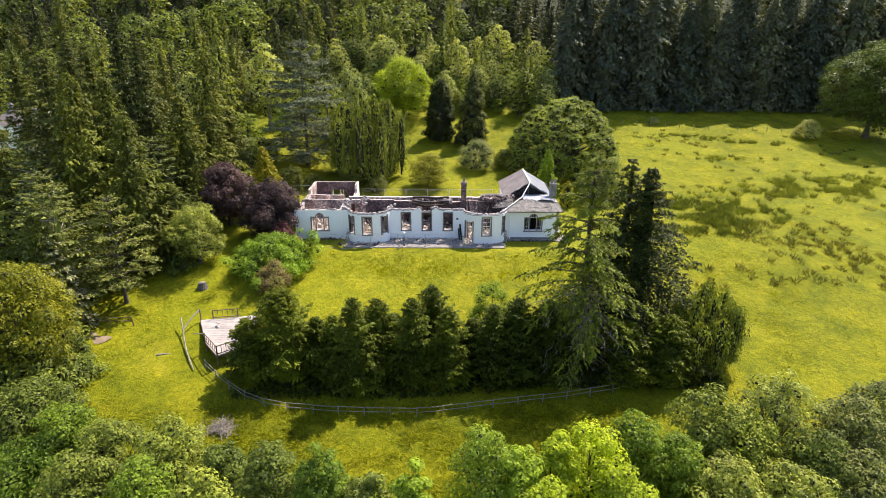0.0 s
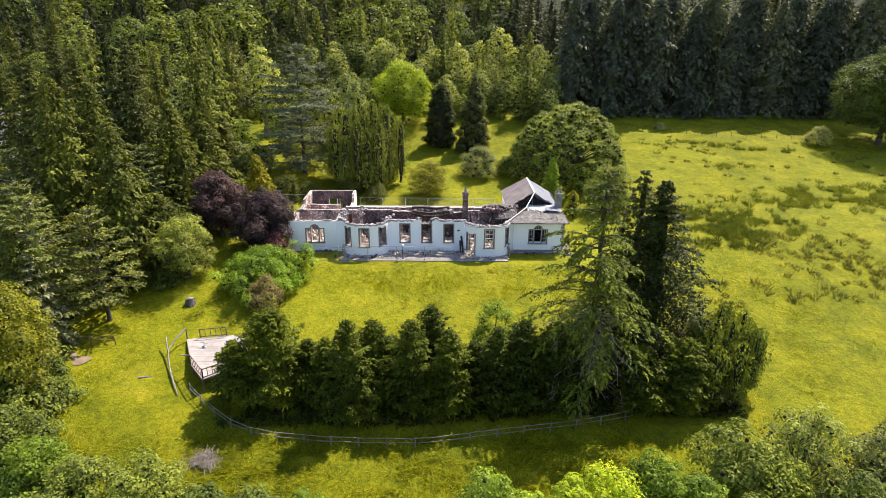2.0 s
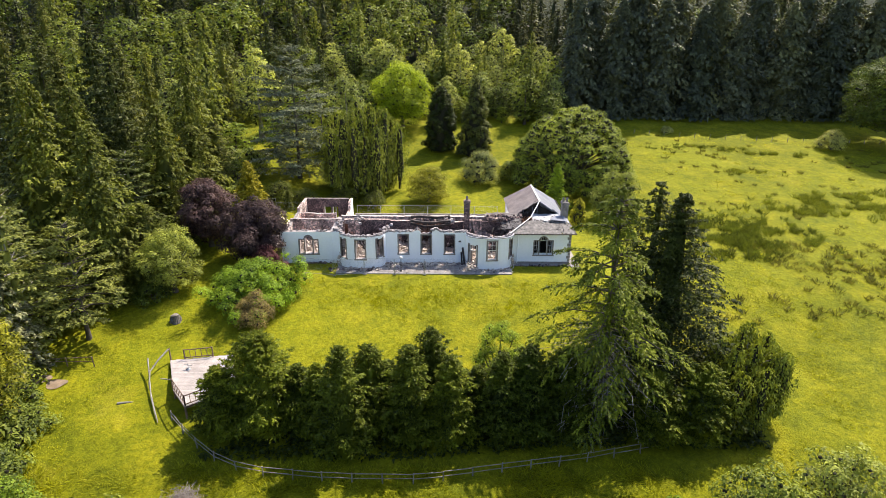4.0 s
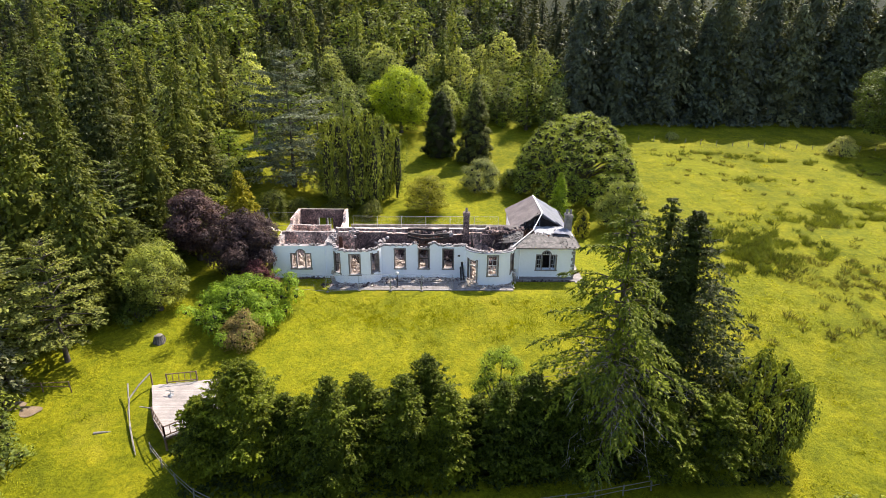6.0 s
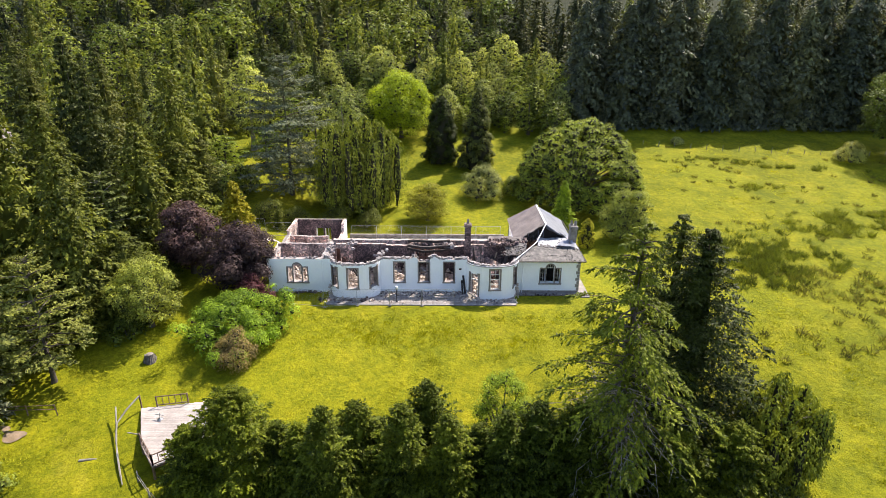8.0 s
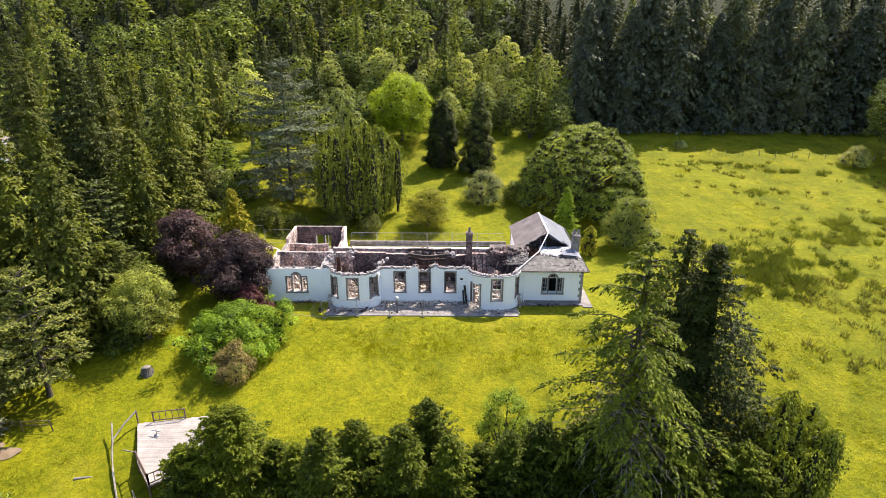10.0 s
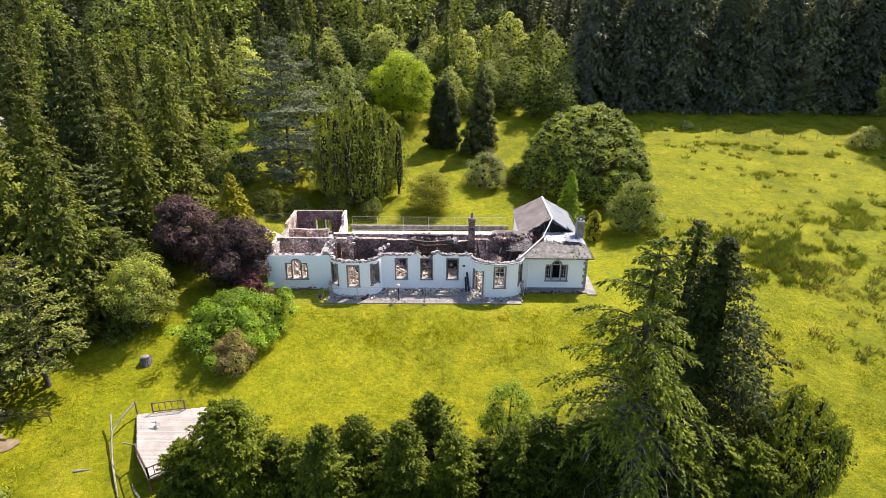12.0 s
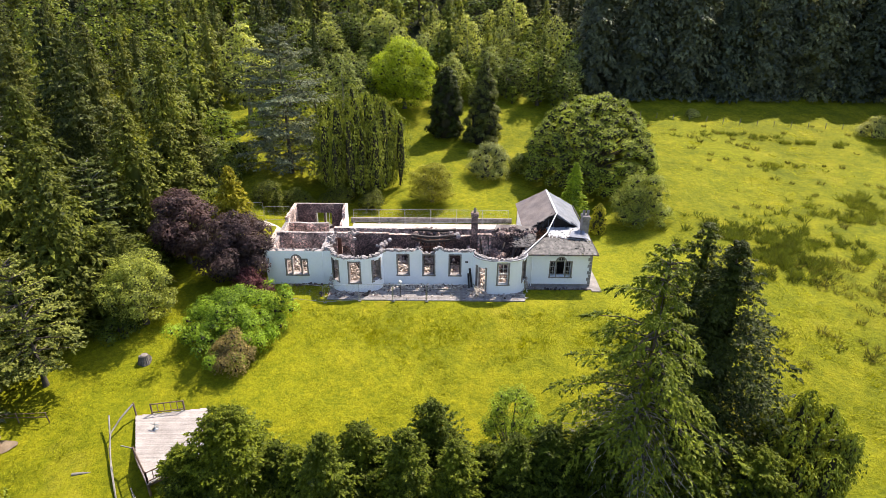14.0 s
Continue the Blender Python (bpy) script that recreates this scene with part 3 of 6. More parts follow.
def ground_mesh():
    near_x, near_y = np.arange(-60, 120.1, 1.0), np.arange(-70, 90.1, 1.0)
    far = np.array([8, 20, 40, 70, 110, 170, 260, 400, 700, 1200, 2000.0])
    xs = np.concatenate([(-60 - far)[::-1], near_x, 120 + far])
    ys = np.concatenate([(-70 - far)[::-1], near_y, 90 + far])
    gx, gy = np.meshgrid(xs, ys)
    gz = ground_z(gx, gy)
    rng = np.random.default_rng(5)
    rough = np.zeros_like(gx)
    for k in range(14):
        fx, fy, ph = rng.uniform(0.08, 0.9, 3) * [1, 1, 7]
        rough += np.sin(gx * fx + ph) * np.sin(gy * fy + 2 * ph) * 0.035 / (fx + fy)
    clear = ((gx > -3) & (gx < 40) & (gy > -7) & (gy < 24)) * 1.0
    gz = gz + rough * (1 - clear) * 0.8 - clear * 0.06
    v = np.column_stack([gx.ravel(), gy.ravel(), gz.ravel()])
    nx = len(xs)
    i, j = np.meshgrid(np.arange(len(ys) - 1), np.arange(nx - 1), indexing="ij")
    a = i * nx + j
    return np_mesh("ground", v, np.stack([a, a + 1, a + nx + 1, a + nx], -1).reshape(-1, 4), True)


def grass_material():
    m, nt, bsdf, _ = graph("meadow_grass")
    big, mid, fine = noise_at(nt, 0.035, 4), noise_at(nt, 0.22, 6, 0.65), noise_at(nt, 2.2, 8, 0.75)
    col = ramp(nt, mid, (0.3, (0.096, 0.114, 0.003)), (0.5, (0.164, 0.169, 0.004)), (0.7, (0.242, 0.224, 0.008)))
    col = mixed(nt, ramp(nt, big, (0.45, (0, 0, 0)), (0.65, (0.6, 0.6, 0.6))), col, (0.208, 0.220, 0.006))
    col = mixed(nt, 0.8, col, ramp(nt, fine, (0.3, (0.42, 0.5, 0.4)), (0.68, (1.45, 1.4, 1.25))), "MULTIPLY")
    tuft = noise_at(nt, 0.75, 7, 0.72)
    col = mixed(nt, 0.45, col, ramp(nt, tuft, (0.34, (0.45, 0.56, 0.3)), (0.48, (0.95, 0.97, 0.9)), (0.62, (1.25, 1.18, 1.1))), "MULTIPLY")
    dry = noise_at(nt, 0.11, 7, 0.7)
    col = mixed(nt, ramp(nt, dry, (0.6, (0, 0, 0)), (0.78, (0.4, 0.4, 0.4))), col, (0.27, 0.235, 0.04))
    pos = nt.nodes.new("ShaderNodeNewGeometry")
    sep = nt.nodes.new("ShaderNodeSeparateXYZ")
    nt.links.new(pos.outputs["Position"], sep.inputs[0])
    # the shorter, drier grass of the lawn in front of the house
    def band(axis, lo, hi, soft):
        up = node(nt, "ShaderNodeMapRange", **{"From Min": lo, "From Max": lo + soft})
        down = node(nt, "ShaderNodeMapRange", **{"From Min": hi - soft, "From Max": hi, "To Min": 1.0, "To Max": 0.0})
        both = nt.nodes.new("ShaderNodeMath")
        both.operation = "MULTIPLY"
        for k, n in enumerate((up, down)):
            nt.links.new(sep.outputs[axis], n.inputs["Value"])
            nt.links.new(n.outputs[0], both.inputs[k])
        return both.outputs[0]
    lawn = nt.nodes.new("ShaderNodeMath")
    lawn.operation = "MULTIPLY"
    nt.links.new(band("X", -6.0, 46.0, 8.0), lawn.inputs[0])
    nt.links.new(band("Y", -26.0, 0.0, 4.0), lawn.inputs[1])
    col = mixed(nt, lawn.outputs[0], col, mixed(nt, 1.0, col, (1.1, 1.06, 1.15), "MULTIPLY"))
    fine_mix = noise_at(nt, 7.0, 6, 0.7)
    col = mixed(nt, 0.5, col, ramp(nt, fine_mix, (0.3, (0.5, 0.55, 0.45)), (0.7, (1.4, 1.35, 1.2))), "MULTIPLY")
    # near-black green ground colour under the woods north of the garden
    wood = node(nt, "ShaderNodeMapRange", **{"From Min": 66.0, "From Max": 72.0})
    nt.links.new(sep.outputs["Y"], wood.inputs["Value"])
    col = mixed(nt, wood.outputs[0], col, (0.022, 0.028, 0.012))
    nt.links.new(col, bsdf.inputs["Base Color"])
    bsdf.inputs["Roughness"].default_value = 0.9
    bsdf.inputs["Specular IOR Level"].default_value = 0.15
    bumped(nt, bsdf, mixed(nt, 0.5, fine, tuft), 0.8, 0.45)
    return m


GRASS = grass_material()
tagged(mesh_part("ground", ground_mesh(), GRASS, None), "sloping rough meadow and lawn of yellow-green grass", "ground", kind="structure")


# ---- house ----
def bow(x0, x1, depth, n=14):
    """A bowed bay in plan from x0 to x1: flanks steep, front flatter."""
    return [(x0 + (x1 - x0) * (0.5 - 0.5 * math.cos(math.pi * k / n)), -depth * math.sin(math.pi * k / n) ** 0.8) for k in range(1, n)]


FRONT = [(6.3, 0.0), (7.1, 0.0)] + bow(7.1, 12.7, 2.0) + [(12.7, 0.0), (22.4, 0.0)] + bow(22.4, 28.1, 2.1) + [(28.1, 0.0), (28.6, 0.0)]


class Run:
    """A line in plan with lengths along it, and the way out of the wall at each length."""

    def __init__(self, pts):
        self.p = np.array(pts, float)
        seg = np.diff(self.p, axis=0)
        self.s = np.concatenate([[0], np.cumsum(np.linalg.norm(seg, axis=1))])
        tang = unit(np.gradient(self.p, axis=0))
        self.n = np.column_stack([tang[:, 1], -tang[:, 0]])

    def at(self, s, out=0.0):
        x, y = (np.interp(s, self.s, self.p[:, i]) for i in (0, 1))
        nx, ny = (np.interp(s, self.s, self.n[:, i]) for i in (0, 1))
        ln = math.hypot(nx, ny) or 1
        return x + nx / ln * out, y + ny / ln * out

    def where(self, x):
        return float(np.interp(x, self.p[:, 0], self.s))


def reveal(bm, corner, s, thick, z0, z1, turn, slot):
    f = [corner(s, 0, z0), corner(s, 0, z1), corner(s, -thick, z1), corner(s, -thick, z0)]
    bm.faces.new(f if turn else f[::-1]).material_index = slot


def wall_mesh(run, thick, low, top, gaps=(), step=0.3, outer=0, inner=1, crest=2):
    """A wall along a run, with openings (s0, s1, z0, z1) and an uneven top; z1 and top may be functions of s."""
    bm = bmesh.new()
    cuts = {0.0, float(run.s[-1])}
    for a, b, *_ in gaps:
        n = 10 if callable(_[1]) else 1
        cuts.update(a + (b - a) * i / n for i in range(n + 1))
    marks = sorted(cuts)
    full = []
    for a, b in zip(marks, marks[1:]):
        n = max(1, round((b - a) / step))
        full += [a + (b - a) * i / n for i in range(n)]
    full.append(marks[-1])
    verts = {}

    def corner(s, out, z):
        key = (round(s, 4), out, round(z, 4))
        if key not in verts:
            verts[key] = bm.verts.new((*run.at(s, out), z))
        return verts[key]

    for a, b in zip(full, full[1:]):
        mid, eps = (a + b) / 2, (b - a) * 1e-3
        hi = [top(s) if callable(top) else top for s in (a, b)]
        spans = [((low, low), hi, True)]
        for g0, g1, z0, z1 in gaps:
            if g0 - 1e-6 < mid < g1 + 1e-6:
                zt = [z1(s) if callable(z1) else z1 for s in (a + eps, b - eps)]
                spans = [((low, low), (z0, z0), True), (zt, hi, False)]
        open_a = not any(g0 - 1e-6 < a - eps < g1 for g0, g1, *_ in gaps) and len(spans) == 2
        open_b = not any(g0 - 1e-6 < b + eps < g1 for g0, g1, *_ in gaps) and len(spans) == 2
        if open_a:
            reveal(bm, corner, a, thick, spans[0][1][0], spans[1][0][0], False, crest)
        if open_b:
            reveal(bm, corner, b, thick, spans[0][1][1], spans[1][0][1], True, crest)
        for (l0, l1), (h0, h1), first in spans:
            o = [corner(a, 0, l0), corner(b, 0, l1), corner(b, 0, h1), corner(a, 0, h0)]
            n = [corner(a, -thick, l0), corner(b, -thick, l1), corner(b, -thick, h1), corner(a, -thick, h0)]
            for f, slot in ((o, outer), (n[::-1], inner), ((o[3], o[2], n[2], n[3]), crest), ((o[1], o[0], n[0], n[1]), crest)):
                bm.faces.new(f).material_index = slot
            if a == full[0]:
                bm.faces.new((o[0], o[3], n[3], n[0])).material_index = crest
            if b == full[-1]:
                bm.faces.new((o[2], o[1], n[1], n[2])).material_index = crest
    return bm


def jag(seed, level, drop, grain=0.6):
    """An uneven broken top: mostly at level, here and there lower."""
    def f(s):
        a = noise.noise(Vector((s * grain, seed * 7.3, 0))) + 0.5 * noise.noise(Vector((s * 2.7, seed * 3.1, 4)))
        return level + drop * (0.25 * a - max(0, a) * 0.6) + 0.06 * noise.noise(Vector((s * 9, seed, 1)))
    return f


house = thing("ruined_house", "roofless fire-gutted white single-storey country house", "house")
SLOTS = [WHITE_PAINT, PLASTER, STONE]
DARK = [CHAR, CHAR, STONE]


def arch(c, half, spring):
    return lambda s: spring + math.sqrt(max(half ** 2 - (s - c) ** 2, 0.0))


def venetian(c):
    """Openings of a three-light window with a round-headed middle light."""
    return [(c - 1.1, c - 0.56, 1.2, 2.95), (c - 0.46, c + 0.46, 1.2, arch(c, 0.46, 3.0)), (c + 0.56, c + 1.1, 1.2, 2.95)]


run_l, run_r, run_m = Run([(0, 0), (6.3, 0)]), Run([(28.6, 0), (35.2, 0)]), Run(FRONT)
part("front_wall", wall_mesh(run_l, 0.6, -0.2, jag(1, 3.98, 0.12), venetian(3.31)), SLOTS, house)
part("front_wall", wall_mesh(run_r, 0.6, -0.2, 4.0, venetian(3.3)), [WHITE_PAINT, PLASTER, WHITE_PAINT], house)
S = run_m.where
W_TALL = [(S(x0), S(x1), 1.28, 3.62) for x0, x1 in ((14.28, 15.4), (17.06, 18.18), (19.9, 21.0), (9.3, 10.4), (24.95, 26.03))]
W_TALL += [(S(7.42), S(7.42) + 0.85, 1.28, 3.6), (S(11.75), S(11.75) + 0.95, 1.28, 3.62), (S(27.62), S(27.62) + 0.9, 1.28, 3.6)]
DOORWAY = (S(22.75), S(22.75) + 1.15, 0.25, 2.95)


def front_top(s):
    """The broken head of the long front: gone above one window, standing proud to both sides of it."""
    z = jag(3, 4.05, 0.8)(s) + 0.28 * math.exp(-((s - S(16.5)) / 0.35) ** 2) + 0.32 * math.exp(-((s - S(18.8)) / 0.35) ** 2)
    return min(z, 3.65) if S(16.98) < s < S(18.26) else z


part("front_wall", wall_mesh(run_m, 0.55, -0.2, front_top, W_TALL + [DOORWAY], 0.2), SLOTS, house)


def plain_wall(pts, top, mats=SLOTS, thick=0.5, gaps=(), name="wall", low=-0.2):
    return part(name, wall_mesh(Run(pts), thick, low, top, gaps), mats, house)


# left wing round its three other sides, and its two cross walls
plain_wall([(6.3, 13.9), (0.35, 13.9)], 4.2, [WHITE_PAINT, CHAR, TRIM], 0.35, gaps=[(1.6, 2.4, 1.1, 3.0), (2.6, 3.6, 1.1, 3.0)])
plain_wall([(0, 13.9), (0, 9.0)], 4.2, [WHITE_PAINT, PLASTER, PLASTER], 0.35)
plain_wall([(0, 9.0), (0, 0.6)], jag(6, 3.7, 1.1), [WHITE_PAINT, PLASTER, STONE], 0.4)
plain_wall([(6.8, 7.0), (6.8, 13.9)], lambda s: 2.6 + 0.55 * math.floor(s / 2.3) if s < 4.6 else 4.2, [WHITE_PAINT, CHAR, PLASTER], 0.35)
plain_wall([(0.0, 4.9), (6.3, 4.9)], jag(8, 4.0, 0.15), [PLASTER, PLASTER, STONE], 0.35)
plain_wall([(0.0, 9.0), (5.2, 9.0)], jag(9, 3.5, 0.8), [PLASTER, PLASTER, STONE], 0.35)
plain_wall([(6.3, 0.6), (6.3, 7.0)], jag(10, 3.75, 1.0), DARK)
# main range: spine wall, back wall, cross walls
plain_wall([(6.3, 5.0), (8.9, 5.0)], jag(11, 3.95, 0.5), [PLASTER, CHAR, PLASTER], 0.4, gaps=[(1.1, 2.0, 0.0, 2.3)])
plain_wall([(8.9, 5.0), (12.9, 5.0)], jag(18, 3.95, 0.4), [CHAR, CHAR, PLASTER], 0.4)
plain_wall([(12.9, 5.0), (16.3, 5.0)], jag(19, 3.8, 0.5), [CHAR, CHAR, PLASTER], 0.4, gaps=[(0.5, 1.4, 0.0, 2.3)])
plain_wall([(18.8, 5.0), (22.3, 5.0)], jag(12, 3.7, 0.8), [CHAR, CHAR, PLASTER], 0.4)
plain_wall([(23.1, 5.0), (24.7, 5.0)], jag(20, 3.9, 0.4), [PLASTER, CHAR, PLASTER], 0.4)
plain_wall([(24.7, 5.0), (28.6, 5.0)], jag(12, 3.7, 0.8), [CHAR, CHAR, CHAR], 0.4)
plain_wall([(28.6, 7.2), (6.3, 7.2)], jag(13, 3.85, 0.3), [WHITE_PAINT, PLASTER, YARD])
for x, k in ((12.4, 14), (16.3, 15), (18.8, 16), (22.2, 17)):
    plain_wall([(x, 0.55), (x, 5.0)], jag(k, 2.9, 1.8), [CHAR, CHAR, CHAR], 0.35)
# right wing
plain_wall([(35.2, 0.6), (35.2, 14.3)], 4.0)
plain_wall([(34.7, 14.3), (28.6, 14.3)], 4.0)
plain_wall([(28.6, 14.3), (28.6, 0.6)], 4.0)


def rubble(seed, x0, x1, y0, y1, height, n, size, name="rubble_heap", label="heap of pale broken stone and fallen plaster indoors", mat=None):
    """Broken lumps heaped up over a stretch of floor."""
    rng = np.random.default_rng(seed)
    cube = np.array([(x, y, z) for z in (-1, 1) for y in (-1, 1) for x in (-1, 1)], float)
    quads = np.array([(0, 2, 3, 1), (4, 5, 7, 6), (0, 1, 5, 4), (2, 6, 7, 3), (0, 4, 6, 2), (1, 3, 7, 5)])
    px, py = rng.uniform(x0, x1, n), rng.uniform(y0, y1, n)
    pile = np.array([0.5 + 0.5 * noise.noise(Vector((a * 0.5, b * 0.5, seed))) for a, b in zip(px, py)])
    pz = rng.uniform(0, 1, n) * height * pile
    pieces = []
    for a, b, c in zip(px, py, pz):
        s = size * rng.uniform(0.35, 1.3) * rng.uniform(0.5, 1.2, 3)
        e = Euler(rng.uniform(0, 6, 3)).to_matrix()
        pieces.append(((cube * s * rng.uniform(0.7, 1, (8, 3))) @ np.array(e).T + (a, b, c), quads))
    v, f = joined(pieces)
    ob = mesh_part(name, np_mesh(name, v, f), mat or RUBBLE, None)
    return tagged(ob, label, "rubble", kind="stuff")


rubble(1, 0.8, 6.0, 0.8, 4.8, 2.3, 1500, 0.13)
rubble(2, 6.9, 12.2, -1.0, 4.6, 2.2, 1600, 0.13)
rubble(3, 12.8, 18.6, 0.7, 4.8, 2.3, 1700, 0.13)
rubble(7, 19.1, 22.0, 0.7, 4.8, 0.7, 260, 0.18)
rubble(4, 22.7, 28.2, -1.0, 4.8, 2.0, 1300, 0.16)
rubble(5, 0.8, 6.2, 5.3, 13.2, 1.0, 400, 0.3)
rubble(6, 6.9, 28.0, 5.2, 6.9, 1.4, 500, 0.3)

# floor slab and yard
bm = bmesh.new()
box(bm, 0.05, 35.15, 0.05, 14.2, -0.3, 0.12)
part("floor_slab", bm, PLASTER, house)
bm = bmesh.new()
box(bm, 6.9, 29.0, 7.25, 16.9, -0.3, 0.16)
tagged(part("yard", bm, YARD, None), "pale dusty concrete yard behind the house", "yard", kind="structure")
bm = bmesh.new()
box(bm, 7.0, 27.8, -3.4, -0.02, -0.3, 0.05)
tagged(part("terrace", bm, PAVING, None), "grey paved terrace along the house front", "terrace", kind="structure")

def chimney(x, y, w, d, z0, z1, pots, shaft=None):
    c = thing("chimney", "tall stone chimney stack standing clear of the ruin", "chimney")
    c.location = (x, y, z0)
    bm = bmesh.new()
    h = z1 - z0
    box(bm, -w / 2, w / 2, -d / 2, d / 2, 0, h - 0.35)
    box(bm, -w / 2 - 0.08, w / 2 + 0.08, -d / 2 - 0.08, d / 2 + 0.08, h - 0.35, h - 0.1)
    box(bm, -w / 2 - 0.02, w / 2 + 0.02, -d / 2 - 0.02, d / 2 + 0.02, h - 0.1, h)
    bmesh.ops.bevel(bm, geom=bm.edges[:], offset=0.02, segments=1, affect="EDGES")
    part("shaft", bm, shaft or STONE, c)
    for k in range(pots):
        v, f = tube_arrays([(0, 0, h - 0.02), (0, 0, h + 0.25), (0, 0, h + 0.5), (0, 0, h + 0.55)], [0.17, 0.14, 0.16, 0.12], 10)
        p = mesh_part("chimney_pot", np_mesh("chimney_pot", v, f, True), TRIM, c)
        p.location = ((k - (pots - 1) / 2) * 0.45, 0, 0)
    return c


chimney(22.7, 5.0, 0.72, 0.7, 0.1, 6.6, 1, CHAR)
chimney(35.1, 4.6, 0.75, 1.1, 0.1, 6.6, 2, TRIM)


# ---- house details ----
def bar_on(run, bm, s0, s1, z0, z1, out0, out1, slot=0):
    """A flat bar on a wall's face between two lengths and heights."""
    a0, b0, a1, b1 = run.at(s0, out0), run.at(s1, out0), run.at(s0, out1), run.at(s1, out1)
    hexa(bm, [(*a1, z0), (*b1, z0), (*b0, z0), (*a0, z0)], [(*a1, z1), (*b1, z1), (*b0, z1), (*a0, z1)], slot)


def tall_window(run, s0, s1, z0, z1, sash):
    """A stone-framed window; sash: 0 burnt out, 1 a few bars left, 2 most bars left."""
    w = part_empty("window", house)
    bm = bmesh.new()
    e, d0, d1 = 0.15, -0.12, 0.035
    bar_on(run, bm, s0 - e, s0, z0 - 0.02, z1 + e, d0, d1)
    bar_on(run, bm, s1, s1 + e, z0 - 0.02, z1 + e, d0, d1)
    bar_on(run, bm, s0, s1, z1, z1 + e, d0, d1)
    part("surround", bm, TRIM, w)
    bm = bmesh.new()
    bar_on(run, bm, s0 - e - 0.04, s1 + e + 0.04, z0 - 0.16, z0 - 0.02, d0, 0.09)
    part("sill", bm, TRIM, w)
    if sash:
        c, m = (s0 + s1) / 2, (z0 + z1) / 2
        bars = [(s0, s0 + 0.07, z0, z1), (s1 - 0.07, s1, z0, z1), (s0, s1, z1 - 0.08, z1), (s0, s1, m - 0.04, m + 0.04)]
        if sash == 2:
            bars += [(c - 0.02, c + 0.02, z0, z1), (s0, s1, (m + z1) / 2 - 0.02, (m + z1) / 2 + 0.02), (s0, s1, (m + z0) / 2 - 0.02, (m + z0) / 2 + 0.02), (s0, s1, z0, z0 + 0.09)]
        for b in bars:
            bm = bmesh.new()
            bar_on(run, bm, *b, -0.16, -0.11)
            part("glazing_bar", bm, WHITEWOOD if sash == 2 else CHARRED, w)
    return w


def part_empty(name, parent):
    ob = new(name)
    ob.parent = parent
    ob.empty_display_size = 0.2
    return ob


for k, gap in enumerate(W_TALL):
    tall_window(run_m, *gap, (0, 1, 1, 0, 2, 1, 0, 1)[k])


def arched_window(run, c, bars):
    """Three lights under one stone frame, the middle one round-headed."""
    w = part_empty("window", house)
    bm = bmesh.new()
    e, d0, d1 = 0.14, -0.12, 0.035
    for s in (c - 1.1 - e, c + 1.1):
        bar_on(run, bm, s, s + e, 1.18, 2.95 + e, d0, d1)
    for s0, s1 in ((c - 1.1, c - 0.56), (c + 0.56, c + 1.1)):
        bar_on(run, bm, s0, s1, 2.95, 2.95 + e, d0, d1)
    for s in (c - 0.56, c + 0.46):
        bar_on(run, bm, s, s + 0.1, 1.18, 3.0, d0, d1)
    n = 9
    for i in range(n):
        a0, a1 = math.pi * i / n, math.pi * (i + 1) / n
        pts = [(c - math.cos(a) * r, 3.0 + math.sin(a) * r) for r in (0.46, 0.6) for a in (a0, a1)]
        q = [(*run.at(s, d), z) for d in (d0, d1) for s, z in pts]
        hexa(bm, [q[4], q[5], q[7], q[6]], [q[0], q[1], q[3], q[2]])
    part("surround", bm, TRIM, w)
    bm = bmesh.new()
    bar_on(run, bm, c - 1.3, c + 1.3, 1.04, 1.18, d0, 0.09)
    part("sill", bm, TRIM, w)
    for b in bars:
        bm = bmesh.new()
        bar_on(run, bm, *b, -0.17, -0.12)
        part("glazing_bar", bm, WHITEWOOD, w)


arched_window(run_l, 3.31, [])
grid = []
for s0, s1 in ((2.2, 2.74), (3.86, 4.4)):
    grid += [(s0, s1, z, z + 0.03) for z in (1.75, 2.35)] + [((s0 + s1) / 2 - 0.015, (s0 + s1) / 2 + 0.015, 1.2, 2.95)]
grid += [(2.84, 3.76, 2.98, 3.03), (3.285, 3.315, 3.03, 3.44), (3.02, 3.05, 3.03, 3.3), (3.54, 3.57, 3.03, 3.3), (2.84, 2.88, 1.2, 3.0), (3.72, 3.76, 1.2, 3.0)]
arched_window(run_r, 3.3, grid)
# dark backing and cover added behind that window so its panes read dark
bm = bmesh.new()
box(bm, 28.62, 35.18, 2.9, 3.05, 0.0, 3.8)
part("inner_wall", bm, CHARRED, house, "dark backing added behind the front-room window")
bm = bmesh.new()
box(bm, 28.62, 34.68, 0.62, 2.9, 3.62, 3.72)
part("room_ceiling", bm, CHARRED, house, "dark cover added over the front room to keep light out")
# white casement left in the back window of the other wing
bm = bmesh.new()
for x0, x1, z0, z1 in ((3.88, 3.96, 1.1, 3.0), (4.62, 4.7, 1.1, 3.0), (3.88, 4.7, 2.92, 3.0), (3.88, 4.7, 1.1, 1.2), (4.27, 4.32, 1.2, 2.92), (2.68, 2.76, 1.1, 3.0), (3.62, 3.7, 1.1, 3.0), (2.68, 3.7, 2.92, 3.0), (2.68, 3.7, 1.1, 1.2)):
    box(bm, x0, x1, 14.02, 14.08, z0, z1)
part("casement", bm, WHITEWOOD, house, "white window frame left in the back wall")

